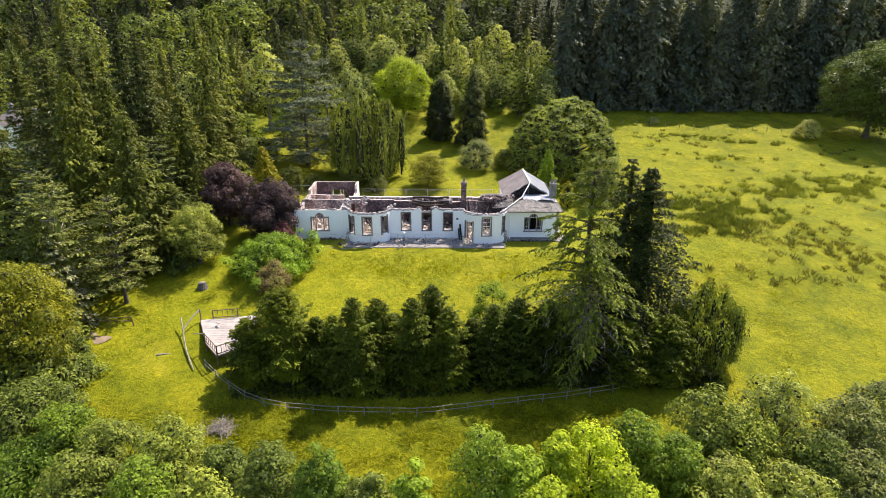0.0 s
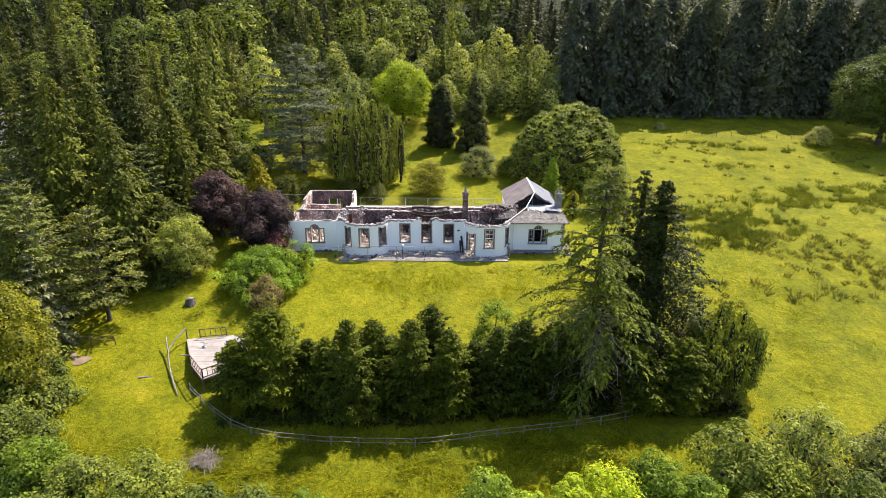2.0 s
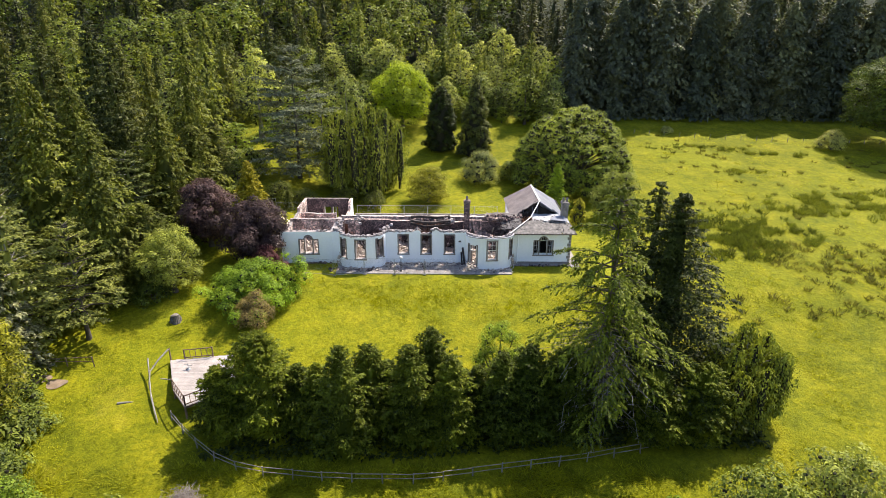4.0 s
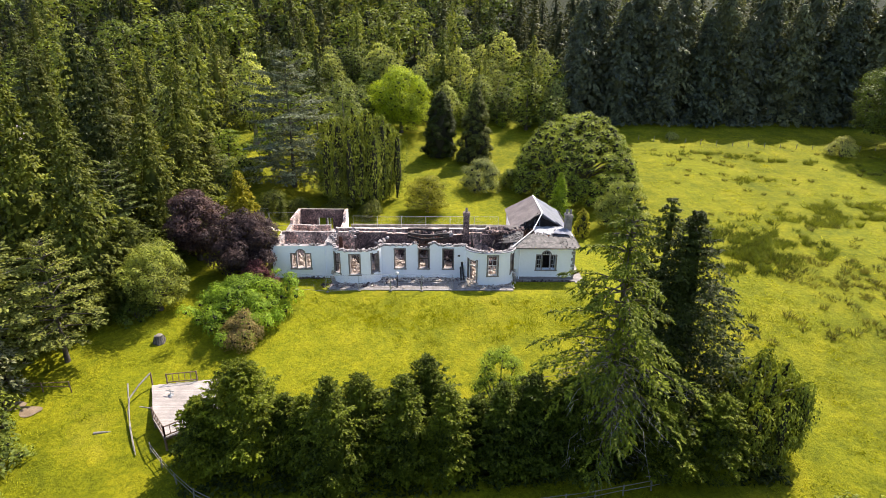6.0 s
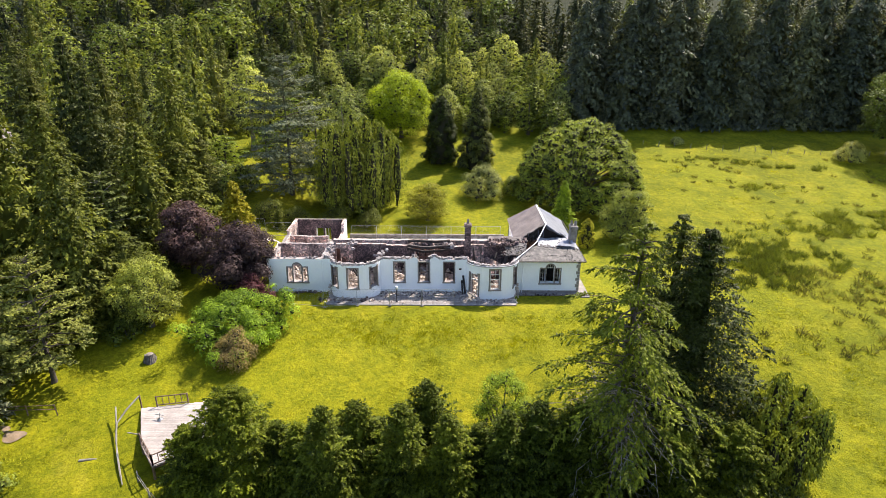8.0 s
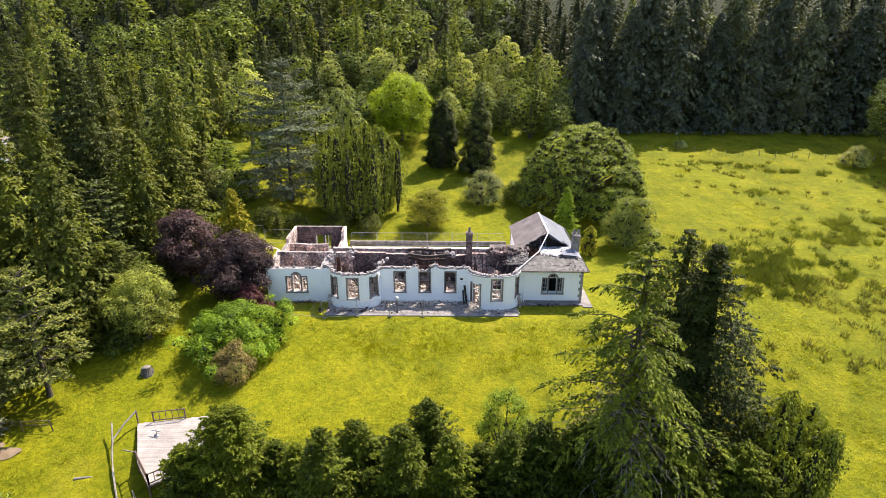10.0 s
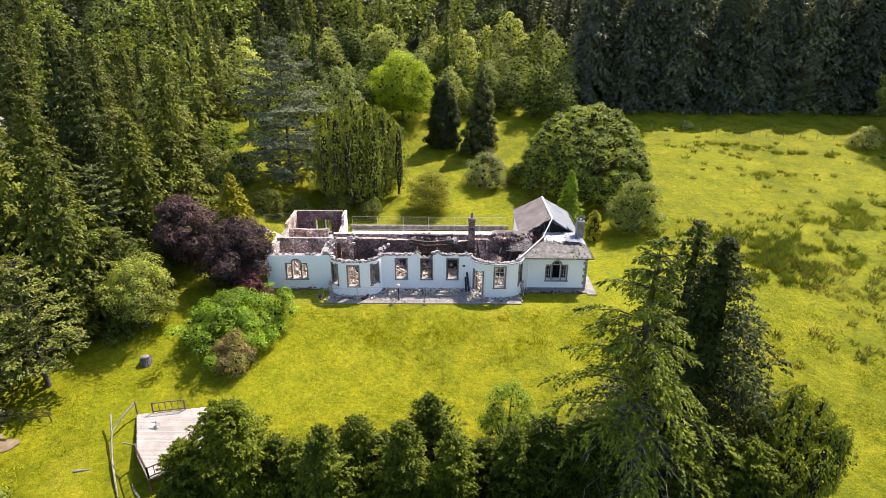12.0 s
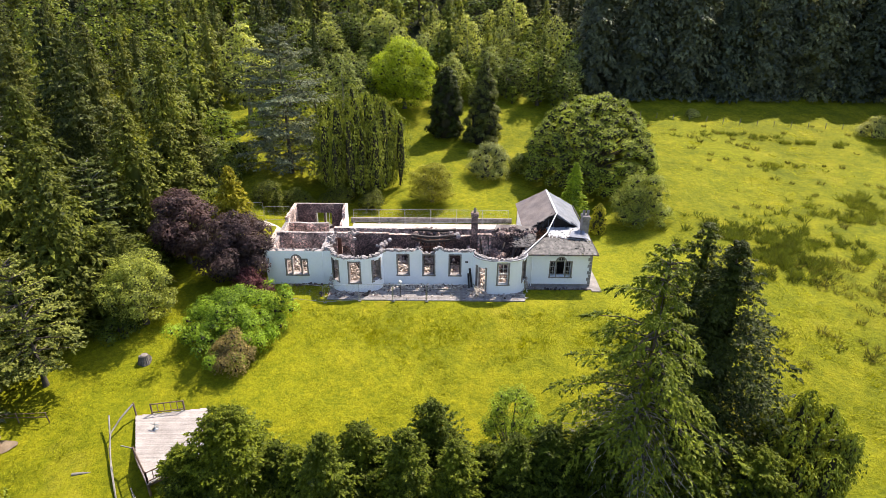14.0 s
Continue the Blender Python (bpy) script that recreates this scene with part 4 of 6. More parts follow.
# doorway in the flank of the bow, its frame and the broken leaf inside
bm = bmesh.new()
d = DOORWAY
for b in ((d[0] - 0.14, d[0], 0.05, d[3] + 0.14), (d[1], d[1] + 0.14, 0.05, d[3] + 0.14), (d[0], d[1], d[3], d[3] + 0.14)):
    bar_on(run_m, bm, *b, -0.12, 0.035)
doorway = part("doorway", bm, TRIM, house)
bm = bmesh.new()
bar_on(run_m, bm, d[0] + 0.05, d[0] + 0.13, 0.26, d[3] - 0.02, -0.17, -0.11)
bar_on(run_m, bm, d[1] - 0.13, d[1] - 0.05, 0.26, d[3] - 0.02, -0.17, -0.11)
bar_on(run_m, bm, d[0] + 0.05, d[1] - 0.05, 2.2, 2.28, -0.17, -0.11)
part("door_frame", bm, WHITEWOOD, doorway)
bm = bmesh.new()
box(bm, 23.2, 23.28, 0.3, 1.5, 0.2, 2.4)
part("door_leaf", bm, WHITEWOOD, house, "white door leaf standing open")

# plinth and downpipes
bm = bmesh.new()
bar_on(run_r, bm, 0.0, 6.6, -0.2, 0.28, -0.02, 0.05)
part("plinth", bm, TRIM, house)
for x in (6.2, 28.75):
    v, f = tube_arrays([(x, -0.09, 3.9), (x, -0.09, 2), (x, -0.09, 0.05)], [0.05] * 3, 8)
    mesh_part("downpipe", np_mesh("downpipe", v, f, True), WHITE_PAINT, house)
# quoins at the open corner
for k in range(9):
    bm = bmesh.new()
    w = 0.42 if k % 2 else 0.26
    box(bm, 35.2 - w, 35.235, -0.035, 0.68 - w, 0.3 + k * 0.4, 0.3 + k * 0.4 + 0.37)
    bmesh.ops.bevel(bm, geom=bm.edges[:], offset=0.015, segments=1, affect="EDGES")
    part("quoin", bm, QUOIN, house, "dark stone corner block")
bm = bmesh.new()
box(bm, 35.26, 36.3, -1.2, 7.5, -0.2, 0.06)
box(bm, 28.2, 35.26, -0.75, -0.06, -0.2, 0.055)
tagged(part("path", bm, PAVING, None), "narrow pale concrete path beside the wing", "path", kind="structure")
# iron wall vent
bm = bmesh.new()
box(bm, 21.55, 21.85, -0.03, 0.0, 2.75, 2.95)
part("air_vent", bm, CHARRED, house, "small dark wall vent")

# loose stones along the broken wall tops
rng = np.random.default_rng(21)


def lump(name, seed):
    r = np.random.default_rng(seed)
    bm = bmesh.new()
    bmesh.ops.create_cube(bm, size=1)
    for v in bm.verts:
        v.co = Vector(v.co) * 1.0 + Vector(r.normal(size=3) * 0.09)
    bmesh.ops.bevel(bm, geom=bm.edges[:], offset=0.05, segments=1, affect="EDGES")
    me = bpy.data.meshes.new(name)
    bm.to_mesh(me)
    bm.free()
    me.materials.append(STONE)
    return me


STONES = [lump("stone", k) for k in range(5)]


def crest_stones(run, top, s0, s1, count, thick, size=(0.13, 0.34)):
    for _ in range(count):
        s = rng.uniform(s0, s1)
        x, y = run.at(s, -rng.uniform(0.08, thick - 0.08))
        w, d, h = rng.uniform(*size), rng.uniform(*size), rng.uniform(0.12, 0.26)
        ob = new("stone", STONES[rng.integers(0, 5)])
        ob.parent = house
        z = top(s) if callable(top) else top
        ob.matrix_basis = pose(x, y, z + h * 0.35, *rng.uniform(-12, 12, 2), rng.uniform(0, 180)) @ Matrix.Diagonal((w, d, h, 1))


crest_stones(run_m, front_top, 0.2, run_m.s[-1] - 0.3, 250, 0.55)
crest_stones(run_l, jag(1, 3.98, 0.12), 0.2, 6.1, 14, 0.6, (0.12, 0.25))
# crumbled cross wall beside the left wing
for _ in range(46):
    ob = new("stone", STONES[rng.integers(0, 5)])
    ob.parent = house
    y = rng.uniform(0.4, 4.8)
    ob.matrix_basis = pose(6.3 + rng.uniform(-0.1, 0.6), y, 3.2 + 0.9 * abs(y - 2.6) / 2.6 + rng.uniform(-0.1, 0.3), *rng.uniform(-25, 25, 2), rng.uniform(0, 180)) @ Matrix.Diagonal((*rng.uniform(0.2, 0.5, 2), 0.25, 1))


# curved wall-head rail over the right-hand bow
v, f = tube_arrays([(*run_m.at(s, 0.1), 4.02) for s in np.linspace(S(22.5), S(28.3), 26)], [0.07] * 26, 6)
mesh_part("gutter", np_mesh("gutter", v, f, True), LEAD, house, "pale curved gutter on the bow")

# fallen and standing burnt timbers
def timbers(name, rows, mat, label=""):
    for p, q, w, h in rows:
        bm = bmesh.new()
        beam(bm, p, q, w, h)
        part(name, bm, mat, house, label)


r2 = np.random.default_rng(31)
rows = []
for k in range(16):
    y, z = 4.7 + 0.17 * k, 3.5 + r2.uniform(-0.5, 0.35)
    x, ln = 15.6 + r2.uniform(0, 3.6), r2.uniform(0.6, 2.6)
    sw, dip = r2.uniform(-1.0, 1.0), r2.uniform(-0.9, 0.35)
    rows.append(((x, y, z), (min(x + ln, 20.6), y + sw, z + dip), r2.uniform(0.07, 0.14), r2.uniform(0.1, 0.2)))
# burnt lintel courses sagging over the hall
for y, z, sag in ((4.45, 4.05, 0.3), (4.55, 3.6, 0.4), (5.6, 4.2, 0.15)):
    xs = np.linspace(15.5, 20.6, 7)
    zs = z - sag * (1 - ((xs - 18.05) / 2.6) ** 2) + r2.normal(size=7) * 0.04
    rows += [((xs[i], y, zs[i]), (xs[i + 1], y, zs[i + 1]), 0.3, 0.24) for i in range(6)]
timbers("joist", rows, CHARRED)
timbers("joist", [((16.2, 4.5, 3.65), (19.6, 4.55, 3.75), 0.12, 0.2), ((16.0, 4.8, 3.2), (19.8, 4.7, 3.3), 0.12, 0.18), ((16.4, 4.3, 2.6), (19.0, 4.4, 2.6), 0.1, 0.16)], RUSTY)
timbers("stud", [((x, 4.6, 0.2), (x + r2.uniform(-0.1, 0.1), 4.6, 3.7), 0.12, 0.12) for x in (16.5, 17.0, 17.6, 18.2, 18.9, 19.3)], RUSTY)
timbers("stud", [((1.0 + k * 0.35, 0.9, 0.3), (1.0 + k * 0.36, 1.0, 3.7), 0.12, 0.14) for k in range(4)], PLASTER)
timbers("rafter", [((23.2, 3.0, 0.6), (23.4, 3.6, 4.0), 0.1, 0.16), ((23.9, 2.6, 0.6), (23.3, 3.8, 4.1), 0.1, 0.16), ((24.2, 3.2, 0.5), (24.3, 4.2, 4.0), 0.1, 0.14),
                   ((26.4, 0.8, 1.4), (27.7, 4.4, 4.3), 0.28, 0.34), ((26.9, 1.2, 1.2), (28.2, 4.0, 4.4), 0.16, 0.2), ((25.0, 1.4, 1.0), (26.2, 4.4, 3.2), 0.14, 0.18)], CHARRED)
timbers("plank", [((22.3, -0.5, 0.05), (22.05, -0.02, 2.1), 0.24, 0.05), ((22.0, -0.8, 0.05), (21.9, -0.02, 1.5), 0.2, 0.05)], CHARRED)
rubble(8, 24.6, 27.6, 1.6, 4.6, 3.4, 240, 0.5, mat=CHAR, label="dark heap of scorched debris in the bow room")
rubble(9, 27.6, 30.2, 1.0, 4.8, 0.1, 10, 0.2)

rubble(51, 15.6, 20.6, 4.9, 7.0, 1.0, 150, 0.22, mat=CHAR, label="scorched rubble on the hall walls", name="debris_heap").location.z = 3.2
# ---- right wing roof: torn slates, rafters, flashing ----
def ragged_sheet(a, b, c, d, nu, nv, t, tear, seed):
    """A roof sheet of many slate cells, some torn away towards the upper edge, as one thick mesh."""
    bm = bmesh.new()
    a, b, c, d = (Vector(p) for p in (a, b, c, d))
    n = (b - a).cross(d - a).normalized()
    vs = {}

    def at(i, j, k):
        if (i, j, k) not in vs:
            u, w = i / nu, j / nv
            p = a * (1 - u) * (1 - w) + b * u * (1 - w) + c * u * w + d * (1 - u) * w
            sag = 0.1 * noise.noise(Vector((u * 5, w * 3, seed)))
            vs[i, j, k] = bm.verts.new(p + n * (sag - (t if k else 0)))
        return vs[i, j, k]

    keep = {(i, j) for i in range(nu) for j in range(nv) if not tear(i / nu, j / nv, noise.noise(Vector((i * 0.5, j * 0.7, seed))))}
    for i, j in keep:
        q = [(i, j), (i + 1, j), (i + 1, j + 1), (i, j + 1)]
        bm.faces.new([at(*p, 0) for p in q])
        bm.faces.new([at(*p, 1) for p in q[::-1]])
        for k, (di, dj) in enumerate(((0, -1), (1, 0), (0, 1), (-1, 0))):
            if (i + di, j + dj) not in keep:
                p, r = q[k], q[(k + 1) % 4]
                bm.faces.new((at(*p, 1), at(*r, 1), at(*r, 0), at(*p, 0)))
    return bm


bm = ragged_sheet((28.4, 4.6, 4.1), (28.4, 14.3, 4.1), (32.0, 13.4, 6.35), (32.0, 5.6, 6.35), 48, 22, 0.1, lambda u, w, n: u < 0.07 - 0.06 * w + 0.06 * n and w < 0.9, 3)
bmesh.ops.reverse_faces(bm, faces=bm.faces[:])
part("roof", bm, SLATE, house, "surviving brown-grey slate slope")
bm = ragged_sheet((35.5, 4.6, 4.1), (35.5, 14.3, 4.1), (32.0, 13.4, 6.35), (32.0, 5.6, 6.35), 30, 14, 0.1, lambda u, w, n: u < 0.12 + 0.1 * n and 0.2 < w < 0.5, 5)
part("roof", bm, SLATE_BLUE, house, "surviving blue-grey slate slope")
bm = ragged_sheet((27.9, -0.4, 4.02), (35.65, -0.4, 4.02), (35.3, 2.7, 4.62), (30.5, 2.9, 4.95), 60, 24, 0.1, lambda u, w, n: w > 0.82 + 0.4 * n or (w < 0.06 and n > 0.3) or n > 0.62, 7)
part("roof", bm, SLATE_DARK, house, "torn front slope of loose slates")
bm = ragged_sheet((30.8, 2.4, 4.78), (35.4, 2.3, 4.5), (35.3, 5.6, 4.75), (31.0, 5.6, 4.6), 26, 16, 0.08, lambda u, w, n: n > 0.35, 9)
part("roofing_felt", bm, LEAD, house, "pale crumpled roofing sheet")
bm = ragged_sheet((32.9, 2.2, 5.0), (35.0, 2.2, 4.75), (35.0, 4.0, 4.9), (33.8, 4.4, 4.75), 8, 6, 0.05, lambda u, w, n: n > 0.4, 10)
part("roofing_felt", bm, BLUEFELT, house, "torn dark blue roofing felt")
bm = ragged_sheet((32.1, 5.7, 6.2), (34.6, 5.5, 4.7), (34.2, 6.9, 4.5), (32.4, 7.2, 5.2), 8, 6, 0.05, lambda u, w, n: n > 0.45, 12)
part("roofing_felt", bm, BLUEFELT, house, "torn dark blue roofing felt")
bm = ragged_sheet((24.9, 5.2, 4.25), (29.4, 3.9, 4.5), (29.9, 5.6, 4.75), (25.4, 7.0, 4.35), 44, 22, 0.12, lambda u, w, n: w < 0.25 + 0.5 * n, 14)
part("slumped_roof", bm, SLATE, house, "slumped grey remains of the bow roof")
bm = ragged_sheet((26.4, 2.4, 3.5), (29.2, 1.0, 4.35), (29.6, 3.9, 4.6), (26.6, 4.8, 4.2), 34, 26, 0.12, lambda u, w, n: n > 0.18 or u < 0.2 + 0.3 * n, 16)
part("slumped_roof", bm, SLATE_DARK, house, "torn dark roof remains hanging into the bow room")
rubble(52, 25.2, 29.6, 3.6, 5.8, 0.3, 90, 0.2, mat=CHAR, label="scorched rubble on the slumped roof", name="debris_heap").location.z = 4.35
rubble(53, 28.6, 35.0, 0.3, 2.6, 0.1, 60, 0.07, mat=SLATE_DARK, label="loose broken slates on the torn roof slope", name="loose_slates").matrix_basis = Matrix.Translation((0, 0, 4.2)) @ Matrix(((1, 0, 0, 0), (0, 1, 0, 0), (0, 0.25, 1, 0), (0, 0, 0, 1)))
timbers("rafter", [((28.7 + k * 0.42, 5.7, 4.05), (30.1 + k * 0.37, 6.0, 4.15 + 0.62 * (3.3 + k * 0.75 - 3) if k < 4 else 6.2), 0.08, 0.14) for k in range(5)], CHARRED)
timbers("rafter", [((28.9 + 0.6 * k, 6.2, 4.0), (28.9 + 0.6 * k, 6.2, 4.3 + 0.37 * k), 0.1, 0.1) for k in range(9) if k < 6], BLUEFELT)
bm = bmesh.new()
hexa(bm, [(28.7, 6.9, 3.9), (35.0, 6.9, 3.9), (35.0, 7.05, 3.9), (28.7, 7.05, 3.9)], [(31.8, 6.9, 6.1), (32.2, 6.9, 6.1), (32.2, 7.05, 6.1), (31.8, 7.05, 6.1)])
part("gable_wall", bm, CHARRED, house, "scorched inner gable under the roof")
timbers("flashing", [((27.7, -0.7, 4.2), (30.6, 2.9, 5.05), 0.11, 0.08), ((30.6, 2.9, 5.05), (32.0, 5.4, 6.45), 0.11, 0.08), ((32.0, 5.4, 6.45), (32.0, 13.4, 6.42), 0.2, 0.06)], WHITEWOOD, "pale hip flashing")
timbers("gutter", [((28.0, -0.46, 3.98), (35.7, -0.46, 3.98), 0.12, 0.1), ((35.72, -0.4, 3.98), (35.72, 14.3, 3.98), 0.12, 0.1)], CHARRED, "dark eaves gutter")

# pale stones on the cross-wall ends, a scorched door leaf and a pale board against the spine wall
for x, y, z, n in ((12.5, 1.2, 3.0, 22), (12.4, 3.4, 3.2, 16), (16.4, 1.0, 3.0, 14), (18.9, 1.0, 3.0, 14), (8.9, 4.9, 3.9, 10), (20.6, 4.9, 3.75, 16)):
    for _ in range(n):
        ob = new("stone", STONES[rng.integers(0, 5)])
        ob.parent = house
        ob.matrix_basis = pose(x + rng.normal() * 0.3, y + rng.normal() * 0.45, z + rng.uniform(-0.2, 0.35), *rng.uniform(-25, 25, 2), rng.uniform(0, 180)) @ Matrix.Diagonal((*rng.uniform(0.2, 0.45, 2), 0.26, 1))
timbers("door_leaf", [((7.15, 4.75, 0.2), (7.2, 4.85, 3.4), 0.55, 0.06)], RUSTY, "scorched orange-brown door leaf")
timbers("stud", [((6.95, 4.4, 0.3), (6.95, 4.5, 3.6), 0.14, 0.12), ((1.9, 4.6, 0.3), (1.9, 4.6, 3.9), 0.18, 0.14), ((3.6, 4.6, 0.3), (3.62, 4.6, 3.7), 0.14, 0.14), ((16.35, 4.7, 0.3), (16.4, 4.7, 3.9), 0.2, 0.16), ((18.75, 4.7, 0.3), (18.7, 4.7, 3.9), 0.2, 0.16)], PLASTER)

r4 = np.random.default_rng(71)
for x0, x1, n in ((7.6, 12.2, 12), (13.2, 16.0, 8), (23.4, 27.6, 12)):
    rows = []
    for _ in range(n):
        x, y, a, ln = r4.uniform(x0, x1), r4.uniform(0.6, 3.8), r4.uniform(0, 6.28), r4.uniform(0.8, 1.9)
        rows.append(((x, y, r4.uniform(0.5, 1.4)), (x + math.cos(a) * ln * 0.6, y + math.sin(a) * ln * 0.6, r4.uniform(1.4, 3.2)), 0.07, 0.12))
    timbers("fallen_timber", rows, CHARRED, "burnt timber leaning in the rubble")

# debris on the front terrace and by the door
for seed, x0, x1, y0, y1, n, sz in ((54, 12.6, 22.0, -0.9, -0.1, 150, 0.12), (55, 6.0, 12.0, -2.7, -1.7, 90, 0.12), (56, 0.5, 6.0, -0.5, -0.1, 60, 0.1), (57, 23.5, 35.0, -0.9, -0.55, 70, 0.1), (58, 8.0, 28.0, -3.2, -0.5, 130, 0.1)):
    rubble(seed, x0, x1, y0, y1, 0.18, n, sz, mat=CHAR, label="scatter of dark scorched debris at the wall foot", name="debris")
for seed, x0, x1, y0, y1, n, sz in ((41, 21.8, 24.0, -2.6, -1.2, 90, 0.16), (45, 6.5, 28.3, -3.3, -0.1, 260, 0.07), (46, 12.9, 22.2, -0.6, -0.1, 160, 0.1), (42, 10.6, 21.5, -1.2, -0.15, 160, 0.13), (43, 8.0, 12.5, -2.6, -1.9, 60, 0.14), (44, 24.0, 28.0, -2.9, -2.0, 50, 0.12)):
    rubble(seed, x0, x1, y0, y1, 0.25, n, sz, label="scatter of broken stone and slate on the terrace", name="debris")
r3 = np.random.default_rng(47)
for k in range(14):
    x, y = (22.6, -1.9) if k < 7 else (r3.uniform(9, 20), r3.uniform(-2.8, -0.8))
    bm = bmesh.new()
    a, ln = r3.uniform(0, 3.1), r3.uniform(0.8, 1.8)
    beam(bm, (-math.cos(a) * ln / 2, -math.sin(a) * ln / 2, 0.05 + (0.05 * k if k < 7 else 0)), (math.cos(a) * ln / 2, math.sin(a) * ln / 2, 0.08 + (0.11 * k if k < 7 else 0)), 0.14, 0.04)
    b = part("board", bm, GREYWOOD, None)
    b.location = (x + r3.uniform(-0.4, 0.4), y + r3.uniform(-0.3, 0.3), 0.08)
    tagged(b, "loose weathered board lying on the terrace", "board", group="boards on the terrace")


def lamp_post(x, y):
    t = thing("garden_lamp", "short black lamp post with a white globe", "lamp", (x, y, 0.05))
    v, f = tube_arrays([(0, 0, 0), (0, 0, 0.12), (0, 0, 0.14), (0, 0, 1.55)], [0.12, 0.12, 0.05, 0.04], 8)
    mesh_part("post", np_mesh("post", v, f, True), CHARRED, t)
    bm = bmesh.new()
    bmesh.ops.create_uvsphere(bm, u_segments=14, v_segments=9, radius=0.2)
    bmesh.ops.translate(bm, verts=bm.verts[:], vec=(0, 0, 1.74))
    part("globe", bm, WHITEWOOD, t, "white glass globe")
    return t


lamp_post(14.7, -2.75)


def fence_panel():
    """A temporary site-fence panel, its feet on the ground at z 0, running along x from 0."""
    t = thing("site_fence_panel", "temporary galvanised mesh fence panel around the ruin", "fence", group="site fence panels")
    w, h = 3.45, 2.0
    for name, p, q in (("upright", (0, 0, 0), (0, 0, h)), ("upright", (w, 0, 0), (w, 0, h)), ("rail", (0, 0, h), (w, 0, h)), ("rail", (0, 0, 0.15), (w, 0, 0.15))):
        v, f = tube_arrays([p, ((p[0] + q[0]) / 2, 0, (p[2] + q[2]) / 2), q], [0.021] * 3, 6)
        mesh_part(name, np_mesh(name, v, f, True), GALV, t)
    lines = [tube_arrays([(x, 0, 0.15), (x, 0, 1), (x, 0, h)], [0.0022] * 3, 3) for x in np.linspace(0.12, w - 0.12, 22)]
    lines += [tube_arrays([(0, 0, z), (w / 2, 0, z), (w, 0, z)], [0.0022] * 3, 3) for z in np.linspace(0.35, 1.8, 7)]
    v, f = joined(lines)
    mesh_part("mesh_infill", np_mesh("mesh_infill", v, f), GALV, t)
    bm = bmesh.new()
    box(bm, -0.18, 0.18, -0.1, 0.1, 0, 0.1)
    bmesh.ops.bevel(bm, geom=bm.edges[:], offset=0.03, segments=1, affect="EDGES")
    part("foot_block", bm, QUOIN, t)
    return t


panel = fence_panel()
spots = [(3.45, -3.5, -10), (7.0, -4.1, 8), (10.5, -3.65, 0), (14.0, -3.65, 0), (17.5, -3.65, 1), (-4.5, 15.2, 4), (-8.0, 14.8, 4), (-1.0, 15.5, 0)] + [(6.9 + 3.5 * k, 17.2, 0) for k in range(6)]
for k, (x, y, a) in enumerate(spots):
    m = pose(x, y, ground_z(x, y) + 0.0, 0, 0, a)
    if k:
        copy_thing(panel, m)
    else:
        panel.matrix_basis = m

# gravel beside the left wing
bm = bmesh.new()
bmesh.ops.create_circle(bm, cap_ends=True, segments=40, radius=1)
for v in bm.verts:
    k = 1 + 0.25 * noise.noise(v.co * 2.1)
    v.co = Vector((-3.6 + v.co.x * 3.3 * k, 9.5 + v.co.y * 5.5 * k, 0))
    v.co.z = ground_z(v.co.x, v.co.y) + 0.1
tagged(part("gravel", bm, YARD, None), "pale trodden gravel beside the house", "gravel", kind="structure")

# low wall behind the yard
bm = bmesh.new()
box(bm, 6.5, 28.4, 17.6, 17.9, -0.1, 0.65)
bmesh.ops.subdivide_edges(bm, edges=bm.edges[:], cuts=6)
for v in bm.verts:
    v.co += Vector((0, 0, 0.05 * noise.noise(v.co * 0.7)))
tagged(part("boundary_wall", bm, STONE, None), "low grey rendered wall behind the yard", "wall", kind="structure")


# ---- garden things ----
def on_ground(x, y, up=0.0):
    return (x, y, ground_z(x, y) + up)


deck = thing("timber_deck", "bleached timber viewing deck on posts with a broken rail", "deck")
DECK = [(-6.25, -18.7), (-4.0, -23.4), (-1.95, -25.9), (1.4, -23.2), (-0.6, -17.6)]
DZ = -2.4


def inside(p, poly):
    c = False
    for (x0, y0), (x1, y1) in zip(poly, poly[1:] + poly[:1]):
        if (y0 > p[1]) != (y1 > p[1]) and p[0] < (x1 - x0) * (p[1] - y0) / (y1 - y0) + x0:
            c = not c
    return c


# boards run across the deck, each cut to the outline
yb = -25.85
while yb < -17.65:
    hits = []
    for (x0, y0), (x1, y1) in zip(DECK, DECK[1:] + DECK[:1]):
        if (y0 > yb) != (y1 > yb):
            hits.append((x1 - x0) * (yb - y0) / (y1 - y0) + x0)
    if len(hits) == 2 and abs(hits[0] - hits[1]) > 0.1:
        bm = bmesh.new()
        box(bm, min(hits), max(hits), yb - 0.068, yb + 0.068, DZ - 0.035, DZ + R_JIT.uniform(-0.004, 0.004))
        part("board", bm, DECKING, deck)
    yb += 0.145
bm = bmesh.new()
for p, q in zip(DECK, DECK[1:] + DECK[:1]):
    beam(bm, (*p, DZ - 0.13), (*q, DZ - 0.13), 0.06, 0.18)
part("edge_beam", bm, TIMBER, deck)
for x, y in DECK + [(-3.2, -21.5), (-1.0, -21.0)]:
    bm = bmesh.new()
    x, y = x * 0.96 - 0.1, y * 0.985 - 0.3
    box(bm, x - 0.07, x + 0.07, y - 0.07, y + 0.07, ground_z(x, y) - 0.2, DZ - 0.04)
    part("post", bm, TIMBER, deck)


